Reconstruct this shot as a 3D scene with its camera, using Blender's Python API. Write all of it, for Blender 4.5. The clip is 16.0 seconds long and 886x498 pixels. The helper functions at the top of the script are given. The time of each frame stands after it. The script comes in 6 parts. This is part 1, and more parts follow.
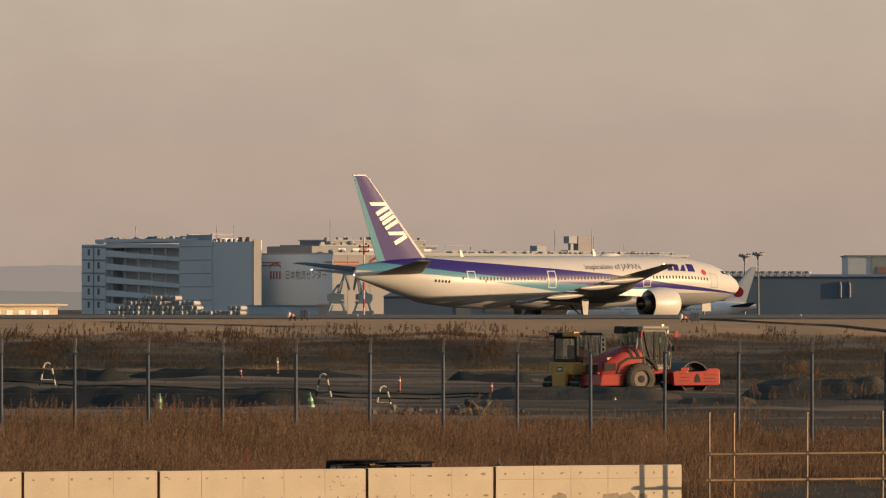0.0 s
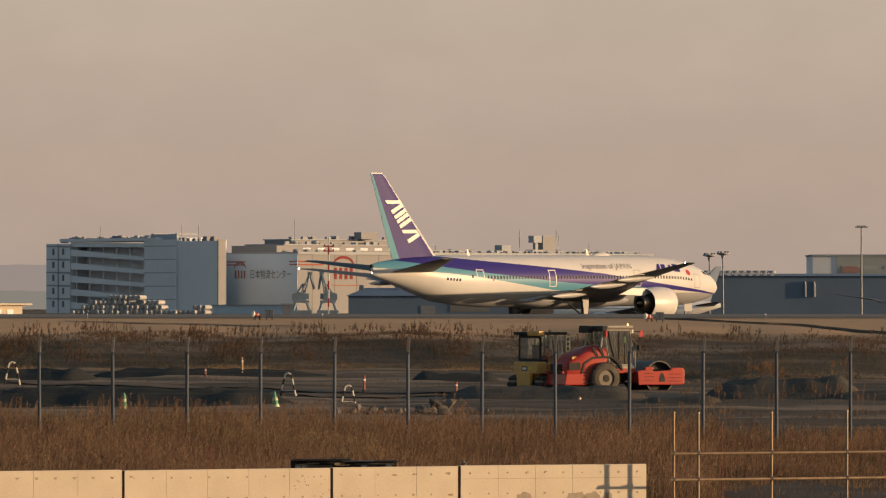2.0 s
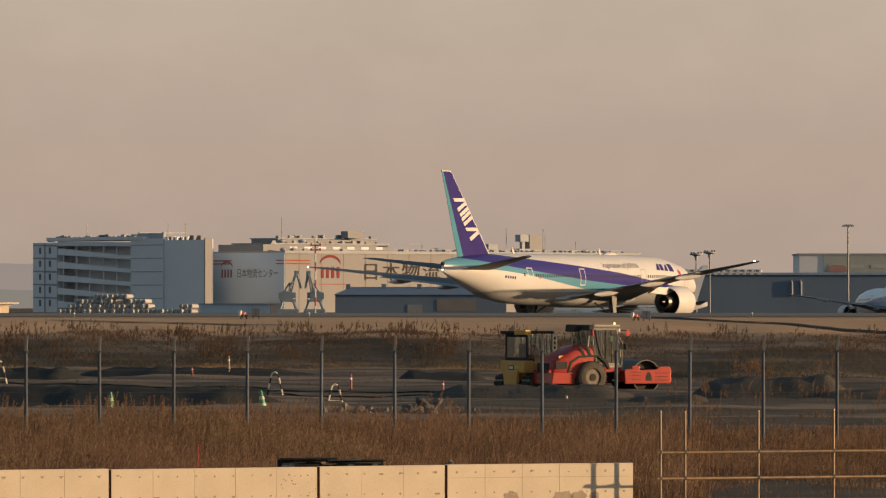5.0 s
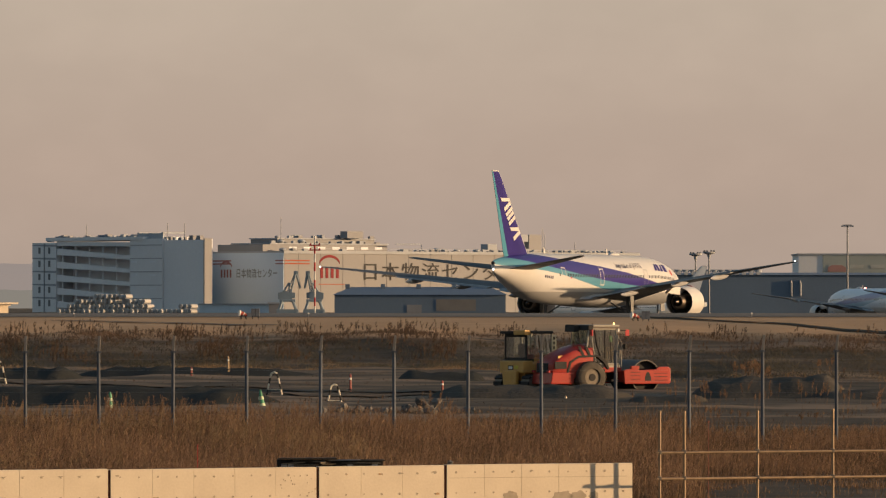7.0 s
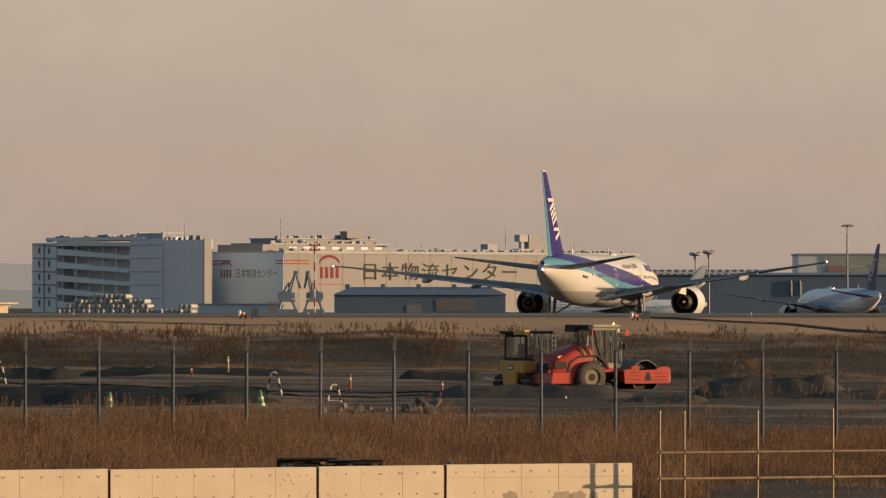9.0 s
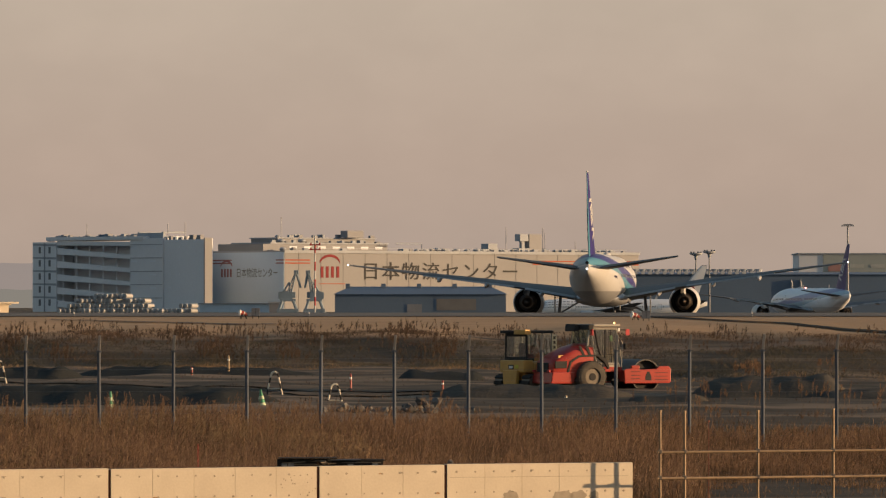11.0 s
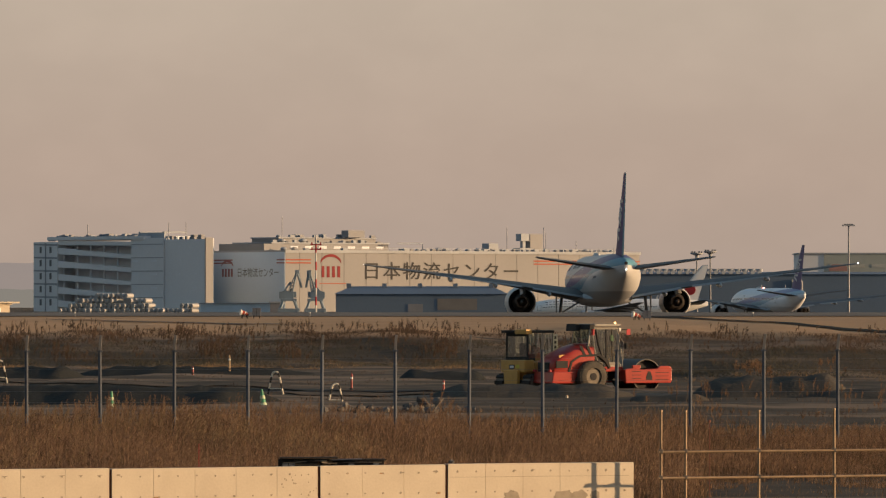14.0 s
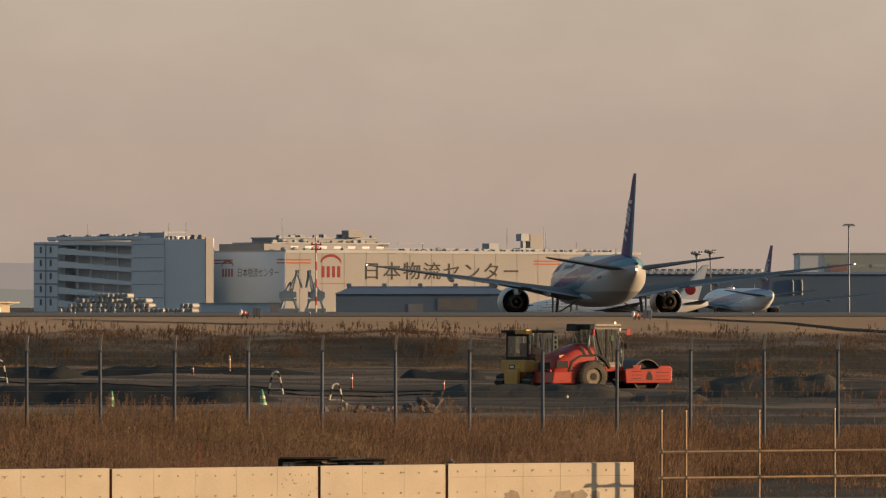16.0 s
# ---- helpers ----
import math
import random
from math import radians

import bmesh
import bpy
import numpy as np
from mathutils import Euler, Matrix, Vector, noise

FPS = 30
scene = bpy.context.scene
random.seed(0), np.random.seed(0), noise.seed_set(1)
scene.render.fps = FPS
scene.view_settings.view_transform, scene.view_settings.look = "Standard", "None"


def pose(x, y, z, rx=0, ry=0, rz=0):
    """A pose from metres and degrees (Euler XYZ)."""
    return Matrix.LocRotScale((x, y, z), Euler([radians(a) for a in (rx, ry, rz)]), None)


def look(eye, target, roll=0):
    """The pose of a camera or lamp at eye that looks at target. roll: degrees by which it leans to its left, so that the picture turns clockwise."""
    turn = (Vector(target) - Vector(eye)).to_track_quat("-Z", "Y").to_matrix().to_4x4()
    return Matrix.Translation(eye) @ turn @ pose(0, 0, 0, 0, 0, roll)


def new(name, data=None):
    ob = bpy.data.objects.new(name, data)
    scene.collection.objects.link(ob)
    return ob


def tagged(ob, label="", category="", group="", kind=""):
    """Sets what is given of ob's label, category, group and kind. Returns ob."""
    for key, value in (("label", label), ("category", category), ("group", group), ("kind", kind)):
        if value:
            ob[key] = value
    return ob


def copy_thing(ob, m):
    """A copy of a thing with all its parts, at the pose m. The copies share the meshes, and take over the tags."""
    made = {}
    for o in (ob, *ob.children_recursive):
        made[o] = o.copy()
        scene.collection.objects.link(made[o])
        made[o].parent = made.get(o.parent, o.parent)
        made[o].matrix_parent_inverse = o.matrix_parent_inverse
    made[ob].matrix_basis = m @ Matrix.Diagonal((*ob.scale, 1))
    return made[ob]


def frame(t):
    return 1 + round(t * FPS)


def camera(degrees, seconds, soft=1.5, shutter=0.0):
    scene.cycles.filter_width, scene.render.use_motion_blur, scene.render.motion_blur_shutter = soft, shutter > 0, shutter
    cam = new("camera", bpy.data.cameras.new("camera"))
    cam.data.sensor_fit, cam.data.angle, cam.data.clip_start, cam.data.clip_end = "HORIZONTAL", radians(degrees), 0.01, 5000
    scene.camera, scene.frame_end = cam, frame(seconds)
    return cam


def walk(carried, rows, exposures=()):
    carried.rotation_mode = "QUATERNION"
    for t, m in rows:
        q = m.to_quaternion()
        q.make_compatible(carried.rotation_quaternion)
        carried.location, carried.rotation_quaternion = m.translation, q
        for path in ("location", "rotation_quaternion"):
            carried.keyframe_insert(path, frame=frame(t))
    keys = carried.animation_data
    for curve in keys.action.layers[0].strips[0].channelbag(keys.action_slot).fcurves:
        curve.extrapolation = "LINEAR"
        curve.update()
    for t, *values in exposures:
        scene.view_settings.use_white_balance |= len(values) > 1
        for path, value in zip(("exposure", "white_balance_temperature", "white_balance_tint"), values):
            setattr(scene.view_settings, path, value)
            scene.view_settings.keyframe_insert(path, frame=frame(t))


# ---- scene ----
# camera on a tripod: it only pans and tilts
cam = camera(8.153, 16.0, soft=1.25)
EYE = (0.0, 0.0, 3.0)
PAN = [(0.0, 0.453, 0.522), (0.5, 0.344, 0.522), (1.0, 0.263, 0.521), (1.5, 0.190, 0.517), (2.0, 0.128, 0.516),
       (2.5, 0.065, 0.518), (3.0, 0.012, 0.517), (3.5, 0.001, 0.514), (4.0, 0.003, 0.512), (5.2, 0.006, 0.505),
       (6.5, 0.005, 0.500), (7.0, 0.0, 0.507), (8.0, -0.0015, 0.507), (9.0, -0.0015, 0.507), (11.5, 0.005, 0.501),
       (12.5, 0.009, 0.500), (14.0, 0.0115, 0.500), (16.0, 0.013, 0.500)]
walk(cam, [(t, pose(*EYE, 90 + up, 0, turn)) for t, turn, up in PAN], exposures=[(0.0, 0.8), (16.0, 0.8)])

# world: hazy evening sky, low warm sun from behind on the right
SUN_AZ, SUN_EL = radians(84), radians(6.5)
world = bpy.data.worlds.new("evening_sky")
scene.world = world
world.use_nodes = True
wn, wl = world.node_tree.nodes, world.node_tree.links
bg = wn["Background"]
sky = wn.new("ShaderNodeTexSky")
sky.sky_type, sky.sun_disc = "NISHITA", False
sky.sun_elevation, sky.sun_rotation = SUN_EL, radians(180) - SUN_AZ
sky.air_density, sky.dust_density, sky.ozone_density = 1.5, 3.0, 2.6
dim = wn.new("ShaderNodeVectorMath")
dim.operation = "SCALE"
dim.inputs["Scale"].default_value = 0.13
wl.new(sky.outputs[0], dim.inputs[0])
co = wn.new("ShaderNodeTexCoord")
sep = wn.new("ShaderNodeSeparateXYZ")
wl.new(co.outputs["Generated"], sep.inputs[0])
haze = wn.new("ShaderNodeValToRGB")
els = haze.color_ramp.elements
els[0].position, els[0].color = 0.0, (0.243, 0.188, 0.153, 1)
els[1].position, els[1].color = 0.06, (0.312, 0.257, 0.203, 1)
e = els.new(0.022)
e.color = (0.276, 0.210, 0.167, 1)
wl.new(sep.outputs["Z"], haze.inputs[0])
# faint bands of cloud low in the sky
mp = wn.new("ShaderNodeMapping")
mp.inputs["Scale"].default_value = (24, 24, 40)
wl.new(co.outputs["Generated"], mp.inputs[0])
cl = wn.new("ShaderNodeTexNoise")
cl.inputs["Scale"].default_value, cl.inputs["Detail"].default_value = 2.2, 5
wl.new(mp.outputs[0], cl.inputs["Vector"])
cr = wn.new("ShaderNodeMapRange")
cr.inputs[1].default_value, cr.inputs[2].default_value = 0.38, 0.68
cr.inputs[3].default_value, cr.inputs[4].default_value = 0.97, 1.025
wl.new(cl.outputs["Fac"], cr.inputs[0])
cm = wn.new("ShaderNodeVectorMath")
cm.operation = "SCALE"
wl.new(haze.outputs[0], cm.inputs[0])
wl.new(cr.outputs[0], cm.inputs["Scale"])
blend = wn.new("ShaderNodeMapRange")
blend.inputs[1].default_value, blend.inputs[2].default_value = 0.08, 0.30
wl.new(sep.outputs["Z"], blend.inputs[0])
mixw = wn.new("ShaderNodeMix")
mixw.data_type = "RGBA"
wl.new(blend.outputs[0], mixw.inputs[0])
wl.new(cm.outputs[0], mixw.inputs[6])
wl.new(dim.outputs[0], mixw.inputs[7])
wl.new(mixw.outputs[2], bg.inputs["Color"])
bg.inputs["Strength"].default_value = 1.0

sun = new("sun", bpy.data.lights.new("sun", "SUN"))
sun.data.energy, sun.data.angle, sun.data.color = 3.9, radians(0.6), (1.0, 0.645, 0.345)
sun.matrix_world = look((math.sin(SUN_AZ) * 200, -math.cos(SUN_AZ) * 200, math.tan(SUN_EL) * 200), (0, 0, 0))


# ---- materials ----
def surf(name, c1, c2=None, scale=1.0, rough=0.7, metal=0.0, bump=0.0, fine=12.0, stretch=(1, 1, 1), island=0.0, rand=0.0, spec=0.5, coat=0.0, dirt=0.0):
    """Two colours mixed by coarse and fine grain; island, rand: brightness spread per loose piece, per object."""
    m = bpy.data.materials.new(name)
    m.use_nodes = True
    n, l = m.node_tree.nodes, m.node_tree.links
    b = n["Principled BSDF"]
    b.inputs["Roughness"].default_value, b.inputs["Metallic"].default_value = rough, metal
    b.inputs["Specular IOR Level"].default_value = spec
    b.inputs["Coat Weight"].default_value, b.inputs["Coat Roughness"].default_value = coat, 0.08
    c2 = c2 or tuple(v * 0.82 for v in c1)
    tc = n.new("ShaderNodeTexCoord")
    mp = n.new("ShaderNodeMapping")
    mp.inputs["Scale"].default_value = stretch
    l.new(tc.outputs["Object"], mp.inputs[0])
    a = n.new("ShaderNodeTexNoise")
    a.inputs["Scale"].default_value, a.inputs["Detail"].default_value = scale, 4
    f = n.new("ShaderNodeTexNoise")
    f.inputs["Scale"].default_value, f.inputs["Detail"].default_value = scale * fine, 3
    l.new(mp.outputs[0], a.inputs["Vector"])
    l.new(mp.outputs[0], f.inputs["Vector"])
    ad = n.new("ShaderNodeMath")
    ad.operation = "MULTIPLY_ADD"
    ad.inputs[1].default_value = 0.35
    l.new(f.outputs["Fac"], ad.inputs[0])
    l.new(a.outputs["Fac"], ad.inputs[2])
    mr = n.new("ShaderNodeMapRange")
    mr.inputs[1].default_value, mr.inputs[2].default_value = 0.45, 0.9
    l.new(ad.outputs[0], mr.inputs[0])
    mx = n.new("ShaderNodeMix")
    mx.data_type = "RGBA"
    mx.inputs[6].default_value, mx.inputs[7].default_value = (*c1, 1), (*c2, 1)
    l.new(mr.outputs[0], mx.inputs[0])
    out = mx.outputs[2]
    for on, node, sock in ((island, "ShaderNodeNewGeometry", "Random Per Island"), (rand, "ShaderNodeObjectInfo", "Random")):
        if on:
            g = n.new(node)
            r = n.new("ShaderNodeMapRange")
            r.inputs[3].default_value, r.inputs[4].default_value = 1 - on, 1 + on
            l.new(g.outputs[sock], r.inputs[0])
            s = n.new("ShaderNodeVectorMath")
            s.operation = "SCALE"
            l.new(out, s.inputs[0])
            l.new(r.outputs[0], s.inputs["Scale"])
            out = s.outputs[0]
    l.new(out, b.inputs["Base Color"])
    if bump:
        bp = n.new("ShaderNodeBump")
        bp.inputs["Strength"].default_value, bp.inputs["Distance"].default_value = 0.6, bump
        l.new(f.outputs["Fac"], bp.inputs["Height"])
        l.new(bp.outputs[0], b.inputs["Normal"])
    return m


def glow(name, c, strength):
    m = bpy.data.materials.new(name)
    m.use_nodes = True
    b = m.node_tree.nodes["Principled BSDF"]
    b.inputs["Base Color"].default_value = (*c, 1)
    b.inputs["Emission Color"].default_value, b.inputs["Emission Strength"].default_value = (*c, 1), strength
    return m


def livery(name, sx, zc, sr, top, mid, low, blue_paint=(0.030, 0.022, 0.155), teal_paint=(0.075, 0.215, 0.30), hull=(0.485, 0.485, 0.485), belly=(0.26, 0.265, 0.275)):
    """White aircraft paint with two sweeping stripes along the hull and a grey belly."""
    m = surf(name, hull, tuple(0.92 * v for v in hull), 0.25, 0.35, spec=0.2)
    n, l = m.node_tree.nodes, m.node_tree.links
    b = n["Principled BSDF"]
    white = b.inputs["Base Color"].links[0].from_socket
    tc = n.new("ShaderNodeTexCoord")
    sp = n.new("ShaderNodeSeparateXYZ")
    l.new(tc.outputs["Object"], sp.inputs[0])

    def mth(op, a, v):
        k = n.new("ShaderNodeMath")
        k.operation = op
        l.new(a, k.inputs[0])
        if isinstance(v, (int, float)):
            k.inputs[1].default_value = v
        else:
            l.new(v, k.inputs[1])
        return k.outputs[0]

    u = mth("MULTIPLY", mth("ADD", sp.outputs["X"], 32.0 * sx), 1 / (64.0 * sx))
    z = mth("ADD", mth("MULTIPLY", mth("SUBTRACT", sp.outputs["Z"], zc), 1 / sr), 5.9)

    def edge(pts):
        r = n.new("ShaderNodeValToRGB")
        es = r.color_ramp.elements
        for i, (x, h) in enumerate(pts):
            q = es[i] if i < 2 else es.new((x + 32) / 64)
            if i < 2:
                q.position = (x + 32) / 64
            q.color = (h / 10, h / 10, h / 10, 1)
        l.new(u, r.inputs[0])
        return mth("MULTIPLY", r.outputs[0], 10.0)

    def lay(under, colour, mask):
        k = n.new("ShaderNodeMix")
        k.data_type = "RGBA"
        l.new(mask, k.inputs[0])
        l.new(under, k.inputs[6])
        k.inputs[7].default_value = (*colour, 1)
        return k.outputs[2]

    zt, zm, zl = edge(top), edge(mid), edge(low)
    out = lay(white, belly, mth("LESS_THAN", z, 4.4))
    teal = mth("MULTIPLY", mth("LESS_THAN", z, zt), mth("GREATER_THAN", z, zl))
    out = lay(out, teal_paint, teal)
    blue = mth("MULTIPLY", mth("LESS_THAN", z, zt), mth("GREATER_THAN", z, zm))
    out = lay(out, blue_paint, blue)
    l.new(out, b.inputs["Base Color"])
    return m


STRIPE_TOP = [(-32, 8.5), (31, 4.2), (-29, 8.6), (-27, 9.2), (-21, 8.9), (-16.4, 8.5), (-2.1, 7.5), (7.3, 6.74), (16.8, 5.64), (26.3, 4.67)]
STRIPE_MID = [(-32, 8.6), (31, 4.1), (-28, 8.4), (-21, 7.57), (-16.4, 7.08), (-2.1, 5.84), (7.3, 5.3), (16.8, 5.0), (26.3, 4.4)]
STRIPE_LOW = [(-32, 7.6), (31, 4.1), (-29, 7.4), (-21, 6.88), (-16.4, 6.46), (-2.1, 4.8), (7.3, 4.4), (13, 4.6), (16.8, 5.0), (26.3, 4.4)]
WHITE = surf("white_paint", (0.52, 0.515, 0.505), (0.46, 0.455, 0.445), 0.3, 0.4, spec=0.4)
PURPLE = surf("violet_blue_paint", (0.030, 0.022, 0.155), (0.024, 0.018, 0.12), 0.4, 0.4, spec=0.08)
TEAL = surf("teal_paint", (0.060, 0.22, 0.31), None, 0.4, 0.4, spec=0.08)
# wing and tailplane greys are darkened to carry their deep shade
WINGGREY = surf("wing_shade_grey", (0.075, 0.082, 0.094), (0.055, 0.062, 0.072), 0.5, 0.5, spec=0.15)
TAILGREY = surf("tailplane_shade_grey", (0.060, 0.064, 0.072), (0.045, 0.048, 0.055), 0.5, 0.5, spec=0.15)
WINGDOOR = surf("gear_door_grey", (0.20, 0.205, 0.21), (0.15, 0.155, 0.16), 0.7, 0.5)
FLAPGREY = surf("flap_grey_paint", (0.32, 0.33, 0.35), (0.25, 0.26, 0.28), 0.7, 0.4)
BARE = surf("polished_metal", (0.6, 0.6, 0.6), (0.5, 0.5, 0.5), 1.0, 0.25, 1.0)
HOTMETAL = surf("exhaust_metal", (0.20, 0.16, 0.13), (0.10, 0.09, 0.08), 1.5, 0.4, 0.9)
DARK = surf("dark_cavity", (0.02, 0.02, 0.022), None, 1.0, 0.7)
GLASS = surf("dark_glass", (0.02, 0.022, 0.028), None, 1.0, 0.08)
INK = surf("dark_blue_lettering", (0.02, 0.02, 0.06), None, 1.0, 0.6, spec=0.2)
RUBBER = surf("tyre_rubber", (0.028, 0.027, 0.026), (0.05, 0.045, 0.04), 3.0, 0.85, bump=0.01)
REDPAINT = surf("red_paint", (0.40, 0.03, 0.035), None, 1.0, 0.5, spec=0.3)
LIT = glow("lamp_white", (1.0, 0.95, 0.85), 14.0)
LITRED = glow("lamp_red", (1.0, 0.12, 0.10), 25.0)
CONCRETE = surf("wall_concrete", (0.60, 0.525, 0.41), (0.50, 0.43, 0.335), 1.3, 0.85, bump=0.004, fine=18)
JOINTFILL = surf("dark_joint_filler", (0.045, 0.018, 0.014), (0.03, 0.014, 0.012), 6.0, 0.9, spec=0.1)
RUST = surf("rust_bloom", (0.30, 0.17, 0.08), (0.40, 0.27, 0.15), 9.0, 0.9)
STAIN = surf("damp_stain", (0.26, 0.22, 0.17), (0.36, 0.31, 0.24), 6.0, 0.9)
ASPHALT = surf("asphalt", (0.050, 0.049, 0.048), (0.075, 0.072, 0.07), 0.05, 0.9, bump=0.003, fine=60)
GALV = surf("galvanised_steel", (0.17, 0.185, 0.21), (0.13, 0.14, 0.16), 4.0, 0.55, 0.3, rand=0.12)
PIPE = surf("scaffold_steel", (0.27, 0.19, 0.115), (0.17, 0.12, 0.075), 6.0, 0.55, 0.3, rand=0.15)
# cladding in two tones: darker for sunlit faces, lighter for shaded ones
CLAD = surf("wall_panels_sun_tone", (0.208, 0.212, 0.228), (0.184, 0.188, 0.202), 0.03, 0.7, fine=30, rand=0.03)
CLADSHADE = surf("wall_panels_shade_tone", (0.68, 0.70, 0.73), (0.60, 0.62, 0.65), 0.03, 0.75, fine=30, rand=0.03)
# end wall tinted blue to carry the sky light in its shade
ENDWALL = surf("end_wall_shade_tint", (0.50, 0.61, 0.72), (0.45, 0.55, 0.66), 0.03, 0.75, fine=30)
# dark sheeting pushed towards blue in place of haze
CLADDARK = surf("dark_sheeting_haze_tint", (0.105, 0.155, 0.225), (0.085, 0.127, 0.188), 0.05, 0.7, fine=30, rand=0.08)
JOINT = surf("dark_joint_grey", (0.16, 0.165, 0.175), (0.12, 0.125, 0.135), 0.1, 0.8)
ROOFGREY = surf("roof_grey", (0.32, 0.345, 0.38), (0.26, 0.28, 0.31), 0.1, 0.8)
# openings coloured pale, with the haze before them put into the colour
HAZEOPEN = surf("haze_pale_opening", (0.66, 0.69, 0.74), (0.58, 0.61, 0.66), 0.2, 0.8)
SIGNINK = surf("charcoal_sign_paint", (0.062, 0.062, 0.064), None, 0.3, 0.8, spec=0.05)
SIGNRED = surf("sign_red", (0.21, 0.045, 0.05), None, 0.3, 0.8, spec=0.05)
ORANGE = surf("orange_stripe_paint", (0.33, 0.09, 0.055), None, 0.3, 0.8, spec=0.1)
ROLLRED = surf("machine_red_paint", (0.36, 0.032, 0.020), (0.25, 0.025, 0.017), 1.5, 0.36, coat=0.15, fine=10, spec=0.35)
YELLOW = surf("machine_yellow_paint", (0.60, 0.34, 0.085), (0.46, 0.25, 0.062), 1.5, 0.5, fine=10)
MACHBLACK = surf("machine_black", (0.025, 0.025, 0.027), (0.04, 0.038, 0.036), 3.0, 0.7, spec=0.15)
DUSTY = surf("dusty_steel", (0.20, 0.17, 0.13), (0.13, 0.11, 0.09), 3.0, 0.75, 0.2)
CABIN = surf("cab_cream_paint", (0.30, 0.28, 0.24), (0.24, 0.22, 0.185), 2.0, 0.5)
GREENCONE = surf("green_plastic", (0.04, 0.24, 0.12), (0.03, 0.19, 0.10), 3.0, 0.5)
REFLECT = surf("white_band", (0.7, 0.7, 0.66), None, 3.0, 0.5)
BOLLARD = surf("red_plastic", (0.27, 0.045, 0.035), None, 3.0, 0.5)
SOIL = surf("dark_soil", (0.020, 0.023, 0.023), (0.034, 0.035, 0.033), 0.8, 0.95, bump=0.08, fine=8, spec=0.08)
EARTH = surf("dusty_earth", (0.045, 0.043, 0.038), (0.085, 0.074, 0.060), 0.7, 0.95, bump=0.08, fine=8, spec=0.08)
STONE = surf("broken_concrete", (0.12, 0.11, 0.10), (0.06, 0.058, 0.056), 3.0, 0.9, rand=0.5)
REED = surf("dry_reed", (0.062, 0.043, 0.032), (0.25, 0.155, 0.094), 0.4, 0.85, island=0.5, spec=0.15)
REEDPALE = surf("pale_dry_grass", (0.25, 0.175, 0.105), (0.17, 0.115, 0.068), 0.1, 0.8, island=0.35, spec=0.15)
SCRUB = surf("brown_scrub", (0.072, 0.054, 0.037), (0.12, 0.082, 0.052), 0.1, 0.85, island=0.4, spec=0.1)
# hill and ridge backdrops emit their colour, as distance haze put into the surface
HILLGLOW = glow("hill_haze_glow", (0.175, 0.145, 0.130), 1.0)
HILLGLOW.node_tree.nodes["Principled BSDF"].inputs["Base Color"].default_value = (0.02, 0.02, 0.02, 1)
BANKSCRUB = surf("dark_bank_scrub", (0.062, 0.062, 0.052), (0.125, 0.108, 0.079), 0.12, 0.9, island=0.25, spec=0.1)
PLUME = surf("feathery_plume", (0.275, 0.176, 0.112), (0.145, 0.093, 0.062), 0.3, 0.85, island=0.3, spec=0.1)
SCRUBTOP = surf("rusty_weed", (0.150, 0.100, 0.070), (0.066, 0.050, 0.040), 0.2, 0.85, island=0.3, spec=0.1)
HILLGLOW.node_tree.nodes["Principled BSDF"].inputs["Specular IOR Level"].default_value = 0.0
HILLGLOW.node_tree.nodes["Principled BSDF"].inputs["Roughness"].default_value = 1.0
RIDGEGLOW = glow("ridge_haze_glow", (0.135, 0.122, 0.104), 1.0)
RIDGEGLOW.node_tree.nodes["Principled BSDF"].inputs["Base Color"].default_value = (0.02, 0.02, 0.02, 1)
RIDGEGLOW.node_tree.nodes["Principled BSDF"].inputs["Specular IOR Level"].default_value = 0.0
POSTGREY = surf("weathered_post_grey", (0.080, 0.095, 0.122), (0.06, 0.072, 0.094), 5.0, 0.65, rand=0.12, spec=0.2)
FIELDGRASS = surf("mown_field_grass", (0.47, 0.30, 0.172), (0.31, 0.195, 0.112), 0.1, 0.85, island=0.15, spec=0.1)
# thin dry leaves let some of the sun through
for leaf in (REED, REEDPALE, SCRUB, BANKSCRUB, SCRUBTOP, PLUME):
    n, l = leaf.node_tree.nodes, leaf.node_tree.links
    thin, both = n.new("ShaderNodeBsdfTranslucent"), n.new("ShaderNodeMixShader")
    both.inputs[0].default_value = 0.4
    l.new(n["Principled BSDF"].inputs["Base Color"].links[0].from_socket, thin.inputs["Color"])
    l.new(n["Principled BSDF"].outputs[0], both.inputs[1])
    l.new(thin.outputs[0], both.inputs[2])
    l.new(both.outputs[0], n["Material Output"].inputs["Surface"])
# paler red for the emblem and stripes on the end wall
PALERED = surf("pale_sign_red", (0.33, 0.17, 0.18), None, 0.3, 0.8, spec=0.05)
MARKERRED = surf("dull_marker_red", (0.22, 0.035, 0.03), (0.15, 0.03, 0.026), 3.0, 0.6, spec=0.2)
CONEBAND = surf("pale_green_band", (0.42, 0.50, 0.34), None, 3.0, 0.5)


